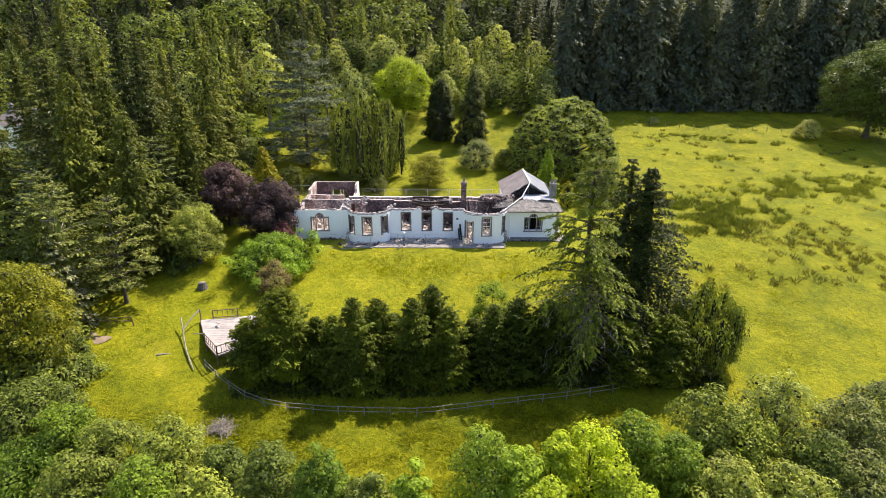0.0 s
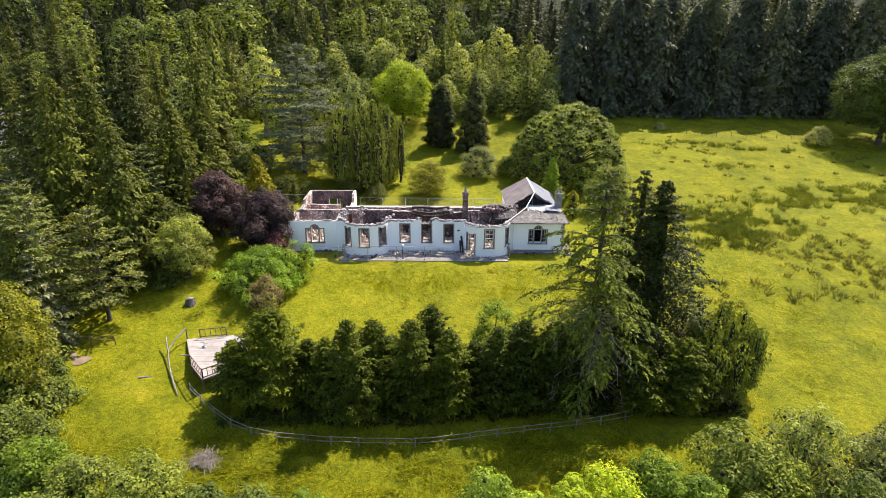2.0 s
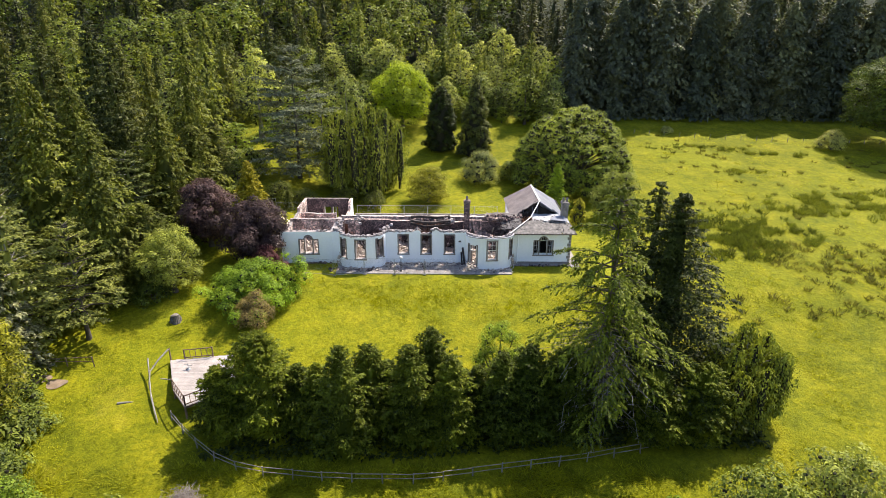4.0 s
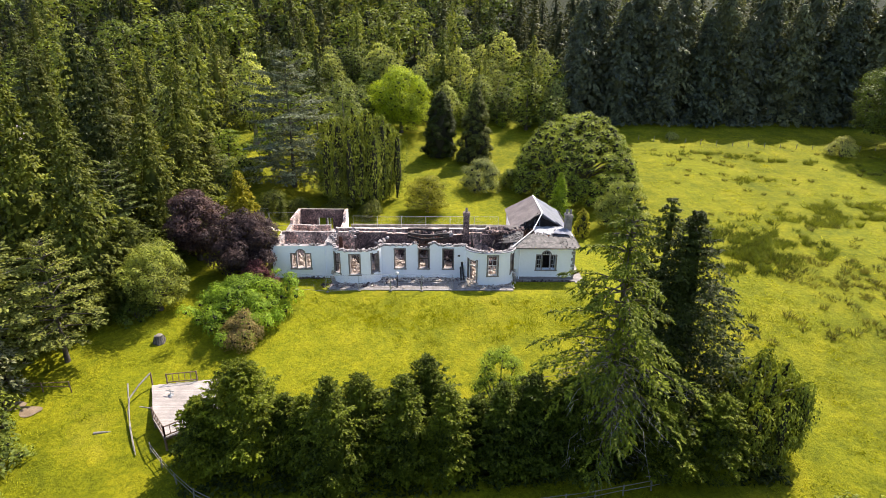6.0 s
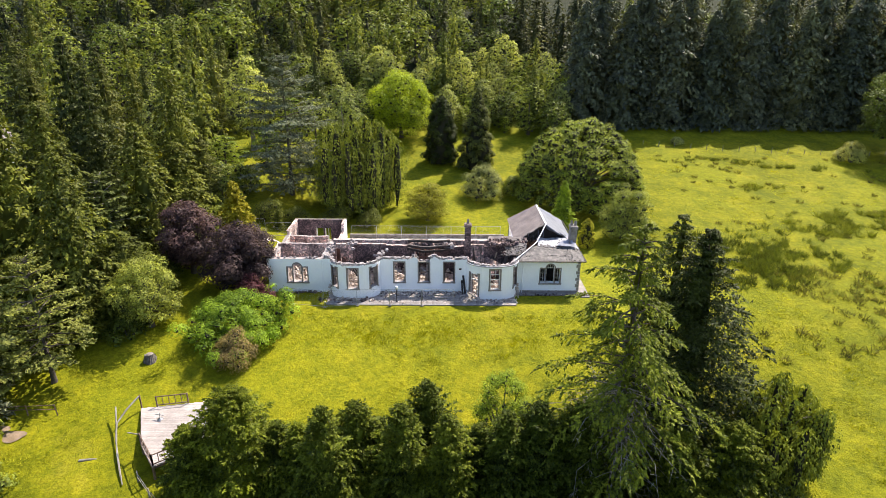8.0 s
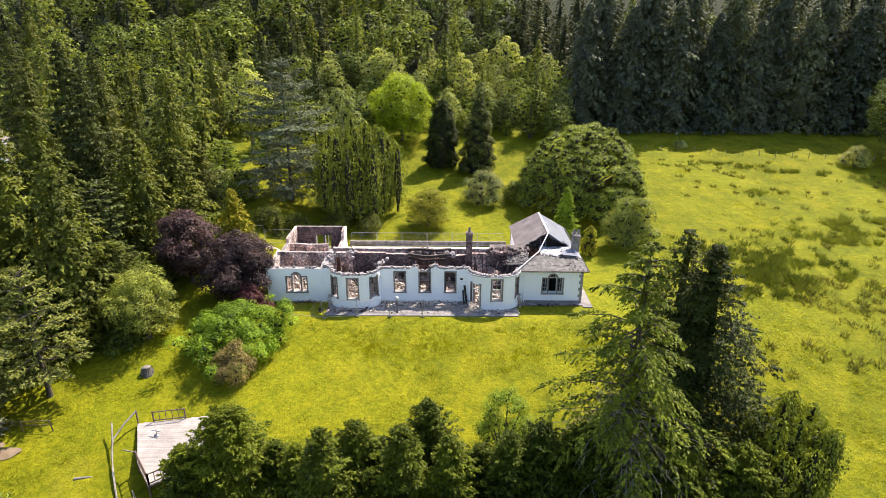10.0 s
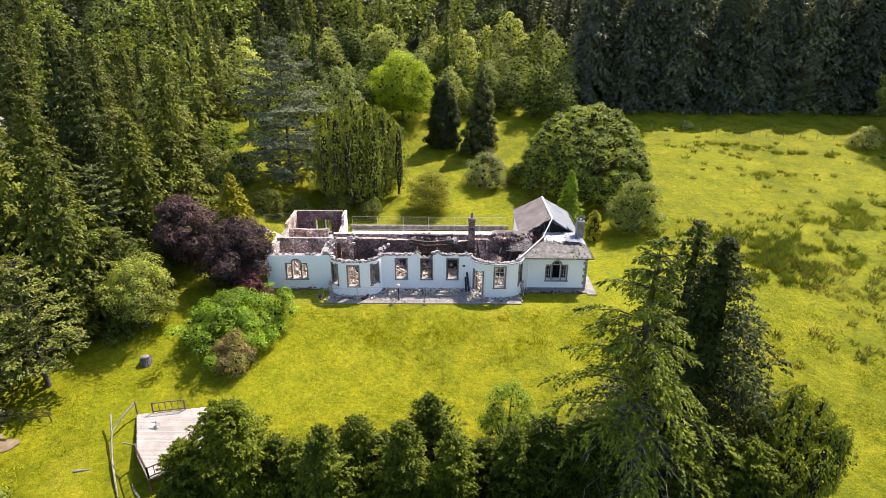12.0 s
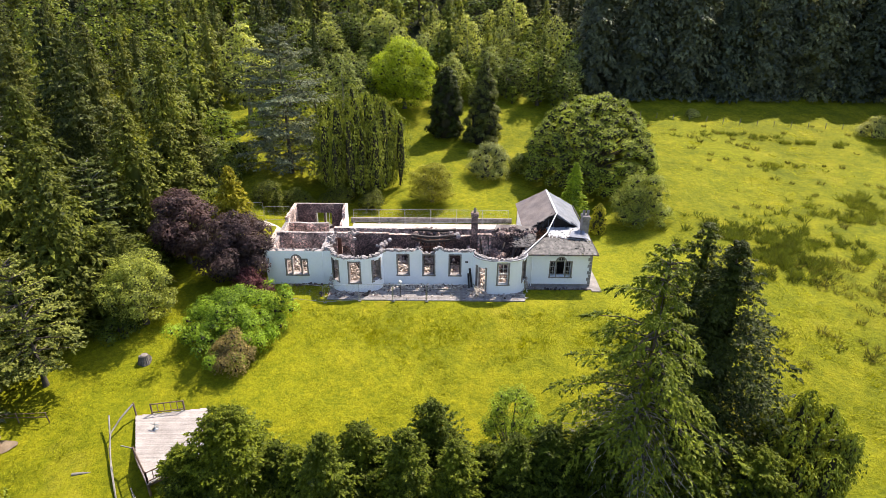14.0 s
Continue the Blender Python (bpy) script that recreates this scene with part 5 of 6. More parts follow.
def railing(p, q, n, parent, gap=False):
    p, q = Vector((*p, DZ)), Vector((*q, DZ))
    for e in (p, q):
        bm = bmesh.new()
        beam(bm, e, e + Vector((0, 0, 1.05)), 0.1, 0.1)
        part("newel", bm, TIMBER, parent)
    for z in (0.15, 0.98):
        bm = bmesh.new()
        beam(bm, p + Vector((0, 0, z)), q + Vector((0, 0, z)), 0.05, 0.08)
        part("handrail" if z > 0.5 else "bottom_rail", bm, TIMBER, parent)
    for k in range(1, n):
        m = p + (q - p) * k / n
        bm = bmesh.new()
        beam(bm, m + Vector((0, 0, 0.15)), m + Vector((0, 0, 0.97)), 0.045, 0.045)
        part("baluster", bm, TIMBER, parent)


railing((-4.95, -18.45), (-2.45, -17.95), 5, deck)
railing((-1.95, -25.8), (1.2, -23.2), 9, deck)
railing((-4.0, -23.35), (-1.95, -25.8), 6, deck)
bm = bmesh.new()
beam(bm, (-6.2, -18.65, DZ), (-6.2, -18.65, DZ + 1.3), 0.1, 0.1)
part("newel", bm, TIMBER, deck)
bm = bmesh.new()
beam(bm, (-3.9, -23.4, DZ + 0.95), (-5.2, -22.9, DZ + 0.75), 0.06, 0.08)
part("loose_rail", bm, GREYWOOD, deck)
cup = thing("metal_stand", "small pale metal stand on the deck", "stand", (-3.9, -20.2, DZ + 0.005))
v, f = tube_arrays([(0, 0, 0), (0, 0, 0.04), (0, 0, 0.06), (0, 0, 0.6)], [0.24, 0.24, 0.04, 0.03], 9)
mesh_part("post", np_mesh("post", v, f, True), GALV, cup)
bm = bmesh.new()
beam(bm, (-0.42, 0.1, 0.42), (0.42, -0.1, 0.46), 0.07, 0.05)
part("arm", bm, GALV, cup)


def pole(points, r, label, mat=GREYWOOD, name="pole"):
    t = thing(name, label, "pole", group="fallen poles beside the deck")
    pts = [np.array(p, float) for p in points]
    v, f = tube_arrays(pts, np.linspace(r, r * 0.55, len(pts)), 7)
    mesh_part("pole_wood", np_mesh("pole_wood", v, f, True), mat, t)
    return t


pole([(-6.2, -18.75, -1.15), (-6.7, -19.9, -1.6), (-7.1, -21.0, -2.2), (-6.7, -22.2, -2.75), (-5.6, -24.1, -3.25), (-4.2, -26.4, -3.65)], 0.085, "long pale crooked pole leaning off the deck")
pole([(-7.9, -19.5, -1.7), (-7.0, -21.4, -2.5), (-5.9, -23.7, -3.1), (-4.5, -26.0, -3.62)], 0.07, "pale crooked pole propped against its neighbour")
lg = pole([(-8.7, -24.1, ground_z(-8.7, -24.1) + 0.12), (-8.0, -24.0, ground_z(-8, -24) + 0.14), (-7.4, -23.9, ground_z(-7.4, -24) + 0.1)], 0.15, "short grey log lying in the meadow", name="log")

# rail fences
def rail_fence(path, spacing, high, rails, label, mat):
    run = Run(path)
    t = thing("rail_fence", label, "fence")
    n = max(1, round(run.s[-1] / spacing))
    tops = []
    rg = np.random.default_rng(int(abs(path[0][0] * 10)))
    for k in range(n + 1):
        x, y = run.at(run.s[-1] * k / n)
        z = ground_z(x, y)
        bm = bmesh.new()
        beam(bm, (x, y, z - 0.15), (x + rg.normal() * 0.04, y + rg.normal() * 0.04, z + high), 0.08, 0.08)
        part("post", bm, mat, t)
        tops.append(Vector((x, y, z)))
    for a, b in zip(tops, tops[1:]):
        for h in rails:
            bm = bmesh.new()
            beam(bm, a + Vector((0, 0, h + rg.normal() * 0.03)), b + Vector((0, 0, h + rg.normal() * 0.03)), 0.03, 0.06)
            part("rail", bm, mat, t)
    return t


rail_fence([(-3.2, -26.0), (-1.1, -28.1), (1.6, -30.3), (4.8, -31.8), (11.9, -32.5), (18.5, -32.5), (25.2, -31.3), (30.9, -30.4), (37.5, -29.0)], 2.3, 0.95, (0.88, 0.45), "weathered post and rail fence below the hedge", GREYWOOD)
rail_fence([(-20.6, -19.8), (-17.6, -19.4), (-15.4, -19.2), (-13.3, -19.1)], 2.2, 1.05, (0.95, 0.55), "short dark post and rail fence at the wood edge", TIMBER)
rail_fence([(50.5, 57.2), (62, 54.6), (78, 51.4), (95, 49.5), (112, 49.0)], 3.0, 1.0, (), "line of thin fence posts across the field", GREYWOOD)

stump = thing("tree_stump", "weathered grey tree stump on the lawn", "stump", on_ground(-8.3, -12.2, -0.1))
bm = bmesh.new()
bmesh.ops.create_cone(bm, cap_ends=True, segments=18, radius1=0.66, radius2=0.4, depth=0.8)
bmesh.ops.subdivide_edges(bm, edges=bm.edges[:], cuts=2)
for v in bm.verts:
    k = 1 + 0.28 * noise.noise(v.co * 2.2)
    v.co = Vector((v.co.x * k, v.co.y * k, v.co.z + 0.4 + (0.1 * noise.noise(v.co * 3) if v.co.z > 0.3 else 0)))
part("bole", bm, STUMPWOOD, stump)
bm = bmesh.new()
bmesh.ops.create_cone(bm, cap_ends=True, segments=14, radius1=0.34, radius2=0.26, depth=0.08)
bmesh.ops.translate(bm, verts=bm.verts[:], vec=(0, 0, 0.83))
part("cut_face", bm, DEADWOOD, stump, "pale cut top")

# brushwood heap and bare soil
rg = np.random.default_rng(61)
heap = thing("brushwood_heap", "heap of dead grey-brown branches in the meadow", "brushwood", on_ground(1.0, -34.0))
tw = []
for k in range(240):
    a, e = rg.uniform(0, 6.28), rg.uniform(-0.1, 0.5)
    c = np.array([rg.normal() * 0.85, rg.normal() * 0.6, rg.uniform(0.05, 0.8)])
    c[2] *= max(0.2, 1 - abs(c[0]) / 2)
    d = np.array([math.cos(a) * math.cos(e), math.sin(a) * math.cos(e), math.sin(e)]) * rg.uniform(0.4, 1.0)
    tw.append(tube_arrays([c - d, c + [0, 0, 0.05], c + d], [0.03, 0.022, 0.008], 4))
v, f = joined(tw)
v[:, 2] = np.maximum(v[:, 2], 0.01)
mesh_part("brushwood", np_mesh("brushwood", v * 0.72, f), DEADWOOD, heap)
for x, y, r in ((-15.5, -21.6, 0.75), (-17.2, -21.0, 0.7)):
    bm = bmesh.new()
    bmesh.ops.create_circle(bm, cap_ends=True, segments=22, radius=r)
    for v in bm.verts:
        k = 1 + 0.4 * noise.noise(v.co * 1.3 + Vector((x, y, 0)))
        px, py = x + v.co.x * k * 1.3, y + v.co.y * k * 0.8
        v.co = Vector((px, py, ground_z(px, py) + 0.07))
    tagged(part("bare_earth", bm, SOIL, None), "patch of bare brown earth in the grass", "earth", kind="structure")

# house among the trees far to the left
cot = thing("neighbour_house", "grey slate-roofed pale house half hidden by trees", "house", (-59.0, 40, ground_z(-59, 40)))
bm = bmesh.new()
box(bm, -6, 6, -3.6, 3.6, -0.5, 4.4)
part("wall", bm, WHITE_PAINT, cot)
bm = bmesh.new()
hexa(bm, [(-6.5, -4.1, 4.3), (6.5, -4.1, 4.3), (6.5, 4.1, 4.3), (-6.5, 4.1, 4.3)], [(-3.2, -0.1, 6.9), (3.2, -0.1, 6.9), (3.2, 0.1, 6.9), (-3.2, 0.1, 6.9)])
part("roof", bm, SLATE, cot)
for x in (3.4, -3.4):
    bm = bmesh.new()
    box(bm, x - 0.35, x + 0.35, -0.35, 0.35, 5.8, 7.9)
    part("chimney_stack", bm, STONE, cot)
for x in (-3.5, 0, 3.5):
    bm = bmesh.new()
    box(bm, x - 0.55, x + 0.55, -3.66, -3.58, 1.2, 3.1)
    part("window", bm, CHARRED, cot)


# ---- planting ----
R = np.random.default_rng(11)
fine["k"] = 2.2
set_at(weeping(R, "silver_birch", "big weeping birch with hanging olive-green curtains", 15.6, 8.6, L_WEEP, BARK_PALE, 60, 900, 0.3, 0.19), 6.4, 30.0)
set_at(bough_tree(R, "blue_cedar", "broad blue-grey cedar with layered flat branches", 21.5, 9.4, L_BLUE, BARK, 110, 40, 11, 0.32, 0.03, 0.6, 0.3, 0.12, 0.14, ragged=0.5, tiers=12, fan=0.55, hang=0.1, heart=0.02, limbs=2), -4.6, 31)
set_at(broadleaf(R, "lime_tree", "bright yellow-green broadleaf tree on the lawn", 13.6, 7.4, L_YEL, BARK, 90, 90, 0.38, -0.05, clump=0.22), 11.0, 61)
set_at(cone_tree(R, "clipped_yew", "dark egg-shaped dense yew", 12.4, 3.5, L_DARK, BARK, 130, 60, 0.32, 0.0, 0.5, 0.35, 0.9, 0.2, 0.12, heart=0.7, sag=0.0), 19.4, 50)
set_at(cone_tree(R, "lawson_cypress", "tall dark green conical cypress", 14.6, 4.0, L_SPRUCE, BARK, 130, 60, 0.32, 0.0, 0.8, 0.2, 0.9, 0.2, 0.25, heart=0.6, sag=0.0), 26.0, 48)
set_at(shrub(R, "hawthorn", "pale olive rounded bush on the back lawn", 6.0, 4.4, L_GREY, 34, 110, 0.26, clump=0.32), 26.0, 33.5)
set_at(broadleaf(R, "willow_bush", "yellowish loose bush behind the house", 6.2, 3.9, L_LOOSE, BARK, 110, 60, 0.2, -0.1, clump=0.2, category="shrub"), 17.4, 24.3)
set_at(shrub(R, "holm_oak", "huge dense dome-shaped green tree", 13.6, 10.0, L_DOME, 640, 50, 0.3, clump=0.1, category="tree", lobing=0.05, even=0.92), 41.9, 33.0, 0, 1.08, 0, 0.85)
set_at(bough_tree(R, "young_spruce", "small bright green conical spruce", 8.0, 2.3, L_FRESH, BARK, 190, 11, 7, 0.26, 0.02, heart=0.55, droop=0.2, rise=0.15), 36.9, 19.6)
set_at(cone_tree(R, "golden_cypress", "small narrow golden cypress", 4.2, 1.25, L_GOLD, BARK, 90, 50, 0.14, 0.0, 0.5, 0.5, 1.1, 0.22, 0.12, heart=0.6, sag=0.0), 39.3, 14.4)
set_at(shrub(R, "grey_willow", "grey-green untidy bush beside the house", 7.0, 4.2, L_WILLOW, 50, 110, 0.27, clump=0.3), 45.2, 16.5)
set_at(broadleaf(R, "copper_beech", "dark purple copper beech beside the house", 9.4, 3.8, L_COPPER, BARK, 50, 100, 0.34, 0.02, clump=0.28), -9.9, 3.4)
set_at(broadleaf(R, "copper_beech", "broad dark purple copper beech against the house corner", 7.8, 4.8, L_COPPER, BARK, 70, 100, 0.34, -0.05, clump=0.24), -3.4, 0.6)
set_at(shrub(R, "purple_shrub", "low wine-red bush at the house corner", 3.3, 2.2, L_WINE, 24, 80, 0.24), -1.2, -2.7)
set_at(bough_tree(R, "golden_conifer", "golden yellow conifer among dark trees", 9.6, 3.4, L_SUNNY, BARK, 170, 11, 6, 0.32, 0.02, belly=0.2, heart=0.35, droop=0.35), -6.0, 8.6)
set_at(shrub(R, "rhododendron", "large glossy green rhododendron on the lawn", 4.7, 5.9, L_RHODO, 150, 60, 0.26, clump=0.145, lobing=0.55), -0.9, -8.4)
set_at(shrub(R, "brown_shrub", "low dull brownish bush beside the rhododendron", 3.2, 2.6, L_BROWN, 34, 90, 0.2, clump=0.3), 0.1, -12.6)
set_at(broadleaf(R, "pale_willow", "pale olive willow at the wood edge", 7.8, 3.8, L_WILLOW, BARK, 70, 80, 0.24, -0.05, clump=0.25), -10.3, -7.2)

HEDGE = [(1.7, -27.2, 6.0, 2.5), (4.7, -26.4, 8.4, 4.1), (7.9, -26.4, 5.6, 2.2), (9.7, -27.6, 6.6, 2.1), (11.8, -29.0, 9.2, 2.7), (13.6, -26.7, 7.7, 2.7), (15.2, -26.0, 5.8, 1.8), (17.0, -28.0, 8.6, 2.6), (18.7, -25.0, 8.1, 2.7),
         (20.2, -28.0, 7.7, 2.5), (22.4, -26.4, 5.6, 2.0), (24.4, -27.4, 7.5, 2.6), (26.6, -27.0, 8.0, 2.9), (29.6, -26.6, 7.4, 3.1), (36.6, -27.6, 6.0, 2.8), (40.6, -27.4, 6.6, 3.0)]
for x, y, h, r in HEDGE:
    set_at(bough_tree(R, "hedge_cypress", "dark dense cypress in an overgrown hedge row", h, r * 1.15, L_HEDGE, BARK, int(70 + 45 * r), int(6 + 5 * r), 9, 0.19, 0.0, 0.78, 0.2, 0.08, 0.38,
                      ragged=0.35, heart=0.5, fan=0.5, hang=0.1, group="overgrown hedge row"), x, y)
set_at(shrub(R, "lilac_bush", "light feathery green bush above the hedge", 7.4, 3.1, L_FRESH, 90, 60, 0.17, clump=0.22, lobing=0.25, even=0.75), 24.4, -23.0)

# cedar with long drooping limbs, dead twigs below, and the two firs behind
deodar = set_at(bough_tree(R, "deodar_cedar", "tall open cedar with long drooping branches and dead lower limbs", 20.6, 7.2, L_CEDAR, BARK, 108, 34, 15, 0.24, 0.16, 0.72, 0.1, 0.4, 0.16,
                           ragged=0.5, tiers=17, fan=0.4, width=0.4, hang=0.5, heart=0.04, limbs=1, sweep=0.85), 32.7, -25.6)
tw = []
for k in range(120):
    a, z, ln = R.uniform(0, 6.28), R.uniform(1.5, 8.5), R.uniform(2.0, 6.6)
    e = np.array([math.cos(a) * ln, math.sin(a) * ln, z - 0.28 * ln])
    e[2] = max(e[2], 0.3)
    tw.append(tube_arrays([(0, 0, z), e * 0.35 + [0, 0, z * 0.65 + 0.2], e * 0.7 + R.normal(size=3) * [0.45, 0.45, 0.2] + [0, 0, z * 0.3 + 0.1], e], [0.05, 0.035, 0.022, 0.008], 4))
    for j in range(9):
        q = np.array([0, 0, z]) * (1 - (j + 2) / 11) + e * (j + 2) / 11
        tip = q + R.normal(size=3) * [0.5, 0.5, 0.25] + [math.cos(a) * 0.3, math.sin(a) * 0.3, -0.1]
        tw.append(tube_arrays([q, (q + tip) / 2 + [0, 0, 0.05], tip], [0.02, 0.014, 0.005], 3))
v, f = joined(tw)
mesh_part("dead_wood", np_mesh("dead_wood", v, f, True), GREYWOOD, deodar, "bare grey dead lower limbs")
set_at(bough_tree(R, "dark_fir", "tall dark broad-based fir behind the cedar", 17.7, 9.3, L_DARK, BARK, 320, 28, 8, 0.26, 0.02, 1.0, 0.04, 0.2, 0.1, tiers=26, ragged=0.3, heart=0.14, hang=0.15), 39.4, -20.6)
set_at(bough_tree(R, "dark_fir", "slim dark fir between cedar and fir", 17.8, 5.0, L_DARK, BARK, 190, 17, 8, 0.28, 0.02, 0.8, 0.1, 0.3, 0.1, tiers=22, heart=0.08), 38.2, -18.2)
set_at(weeping(R, "weeping_birch", "weeping birch with olive hanging twigs", 8.4, 4.4, L_WEEP, BARK_PALE, 30, 1000, 0.23, 0.24), 45.2, -24.6)
set_at(broadleaf(R, "field_oak", "large spreading tree at the field edge", 19.5, 11.0, L_MID, BARK, 130, 120, 0.44, -0.05, clump=0.2), 106.5, 46)
set_at(shrub(R, "field_bush", "pale round bush in the field under the oak", 4.0, 3.0, L_GREY, 24, 70, 0.3), 94.5, 46)
set_at(shrub(R, "field_shrub", "small pale bush at the top of the field", 1.6, 1.6, L_GREY, 14, 50, 0.24), 66.2, 56)
set_at(shrub(R, "lawn_bush", "dark small bush on the back lawn", 3.4, 2.4, L_MID, 20, 80, 0.28), 31.4, 34.5)
for x, y, h, r in ((4.0, 23.5, 3.0, 3.0), (-1.6, 22.0, 2.8, 2.6), (-5.4, 20.4, 3.2, 2.6), (8.8, 22.6, 2.6, 2.4)):
    set_at(shrub(R, "lawn_bush", "dark low bush under the trees behind the house", h, r, L_YEW, 26, 80, 0.24), x, y)
set_at(bough_tree(R, "young_yew", "small dark conical yew behind the house", 3.4, 1.1, L_YEW, BARK, 80, 7, 5, 0.2, 0.0, heart=0.5), -3.6, 18.6)

fine["k"] = 2.2
# trees below the meadow
LOW = [(-13.9, -35, 4.8, 3.1), (-8.9, -38, 5.0, 2.6), (-4.4, -40, 5.4, 2.9), (0.8, -42, 6.8, 2.9), (4.6, -43, 6.1, 2.1), (8.7, -45, 8.1, 2.4), (12.2, -46, 8.5, 1.9), (15.0, -47, 8.0, 1.8),
       (17.8, -47.5, 8.8, 1.6), (22.6, -44.5, 9.7, 2.6), (24.6, -46, 9.6, 1.8), (27.1, -44.5, 9.5, 1.7)]
LOW_EAST = [(29.4, -44, 10.1, 2.7), (32.8, -42.5, 9.3, 2.3), (35.4, -43, 8.2, 2.1), (39.1, -40, 8.8, 2.9), (41.2, -41, 8.3, 2.7), (44.2, -39, 9.8, 3.3), (45.9, -42, 7.5, 2.4), (50.0, -39, 7.8, 2.8),
            (53.5, -37, 7.2, 3.0), (38.3, -45, 8.3, 2.5), (42.7, -45, 7.5, 2.7), (30.5, -47, 9.4, 2.2), (48.5, -43, 6.7, 2.9)]
LOW_SOUTH = [(25.7, -48, 9.5, 2.1), (0.6, -46, 7.8, 2.5), (-5.2, -43, 5.4, 2.8), (-11.0, -40, 3.5, 3.2), (5.7, -48, 9.0, 2.3)]


def low_kind(x):
    """Leaf colour and label by the stretch of the belt."""
    if x < 20:
        return [(L_OLIVE, "olive-green scrub tree below the meadow"), (L_FRESH, "fresh green young ash below the meadow"), (L_OLIVE, "olive-green sallow below the meadow")][int(x * 7) % 3]
    if x < 25:
        return L_FRESH, "fresh green sycamore below the meadow"
    if x < 32:
        return L_YEL, "yellow-green maple below the meadow"
    if x < 37:
        return L_FRESH, "green sycamore below the meadow"
    if x < 47:
        return [(L_WILLOW, "olive-grey willow below the meadow"), (L_MID, "rounded green tree below the meadow")][int(x * 3) % 2]
    return L_PINE, "dull olive tree below the meadow"


for x, y, h, r in LOW + LOW_EAST + LOW_SOUTH:
    lf, lab = low_kind(x)
    h = h + (1.0 if x < 20 else 0.0)
    set_at(broadleaf(R, "broadleaf_tree", lab, h, r * 1.15, lf, BARK, 52, 46, 0.29, 0.0, group="trees along the lower meadow", clump=0.26), x, y)

fine["k"] = 1.0
# woods: a few kinds built once, then repeated
kinds = {
    "spruce": (20, 5.2, bough_tree(R, "spruce", "tall green spruce in the wood", 20, 5.2, L_SPRUCE, BARK, 110, 9, 4, 0.66, 0.05, 0.85, 0.15, 0.25, 0.05, heart=0.2, fan=0.5, group="woodland")),
    "larch": (20, 5.0, bough_tree(R, "larch", "light green larch in the wood", 20, 5.0, L_LARCH, BARK, 100, 9, 4, 0.62, 0.05, 0.8, 0.15, 0.1, 0.1, hang=0.5, group="woodland", heart=0.15, fan=0.5)),
    "hemlock": (27, 6.6, bough_tree(R, "hemlock", "tall dark hemlock in the field-edge shelter belt", 27, 6.6, L_HEMLOCK, BARK, 250, 15, 4, 0.62, 0.0, 0.72, 0.2, 0.55, 0.1, hang=0.7, heart=0.3, ragged=0.25, group="shelter belt")),
    "oak": (15, 5.6, broadleaf(R, "oak", "green broadleaf tree in the wood", 15, 5.6, L_MID, BARK, 50, 30, 0.46, 0.0, group="woodland", clump=0.26)),
    "ash": (16, 5.0, broadleaf(R, "ash", "light green broadleaf tree in the wood", 16, 5.0, L_LIME, BARK, 50, 32, 0.43, 0.0, group="woodland", clump=0.25)),
    "birch": (15, 4.0, broadleaf(R, "birch", "grey-green birch in the wood", 15, 4.0, L_BIRCH, BARK_PALE, 56, 38, 0.36, 0.04, group="woodland", clump=0.24, flat=1.1)),
    "pine": (17, 4.6, bough_tree(R, "pine", "olive-grey pine with an uneven crown", 17, 4.6, L_PINE, BARK_PALE, 84, 18, 8, 0.32, 0.12, 0.5, 0.35, 0.05, 0.2, ragged=0.55, tiers=12, fan=0.55, hang=0.0, heart=0.08, rough=0.5, limbs=3, group="wood edge")),
    "yew": (15, 5.6, bough_tree(R, "yew", "broad dark yew at the wood edge", 15, 5.6, L_YEW, BARK, 170, 14, 6, 0.34, 0.0, 0.6, 0.4, 0.15, 0.2, ragged=0.45, fan=0.5, heart=0.28, rough=0.5, group="wood edge")),
    "far_spruce": (21, 5.6, bough_tree(R, "spruce", "tall dark spruce high in the wood", 21, 5.6, L_FAR, BARK, 76, 6, 4, 0.9, 0.05, 0.85, 0.15, 0.25, 0.05, heart=0.25, fan=0.5, group="woodland")),
    "far_oak": (15, 5.6, broadleaf(R, "oak", "green broadleaf tree high in the wood", 15, 5.6, L_MID, BARK, 36, 20, 0.7, 0.02, group="woodland", clump=0.28)),
    "fir": (22, 4.6, bough_tree(R, "fir", "tall green fir at the wood edge", 22, 4.6, L_SPRUCE, BARK, 190, 18, 6, 0.36, 0.03, 0.8, 0.2, 0.25, 0.08, tiers=26, ragged=0.4, heart=0.22, fan=0.5, group="wood edge")),
    "cypress": (16, 4.6, bough_tree(R, "cypress", "tall green cypress at the wood edge", 16, 4.6, L_CYP, BARK, 210, 13, 6, 0.33, 0.0, 0.75, 0.25, 0.35, 0.12, ragged=0.3, heart=0.3, hang=0.4, group="wood edge")),
}
used = set()


def plant(kind, x, y, h, r):
    h0, r0, ob = kinds[kind]
    size = r / r0
    m = stand(x, y, R.uniform(0, 360), size, 0.2, (h / h0) / size)
    if kind in used:
        return copy_thing(ob, m)
    used.add(kind)
    ob.matrix_basis = m
    return ob


# shelter belt along the top of the field
for k, x in enumerate(np.arange(48.5, 140, 4.6)):
    k, back = R.uniform(0.92, 1.1), k % 2
    plant("hemlock", x + R.uniform(-0.8, 0.8), 69.5 + 3.5 * back + R.uniform(-0.8, 0.8), (25.5 + 6.5 * back) * k, (6.9 + 0.6 * back) * k)
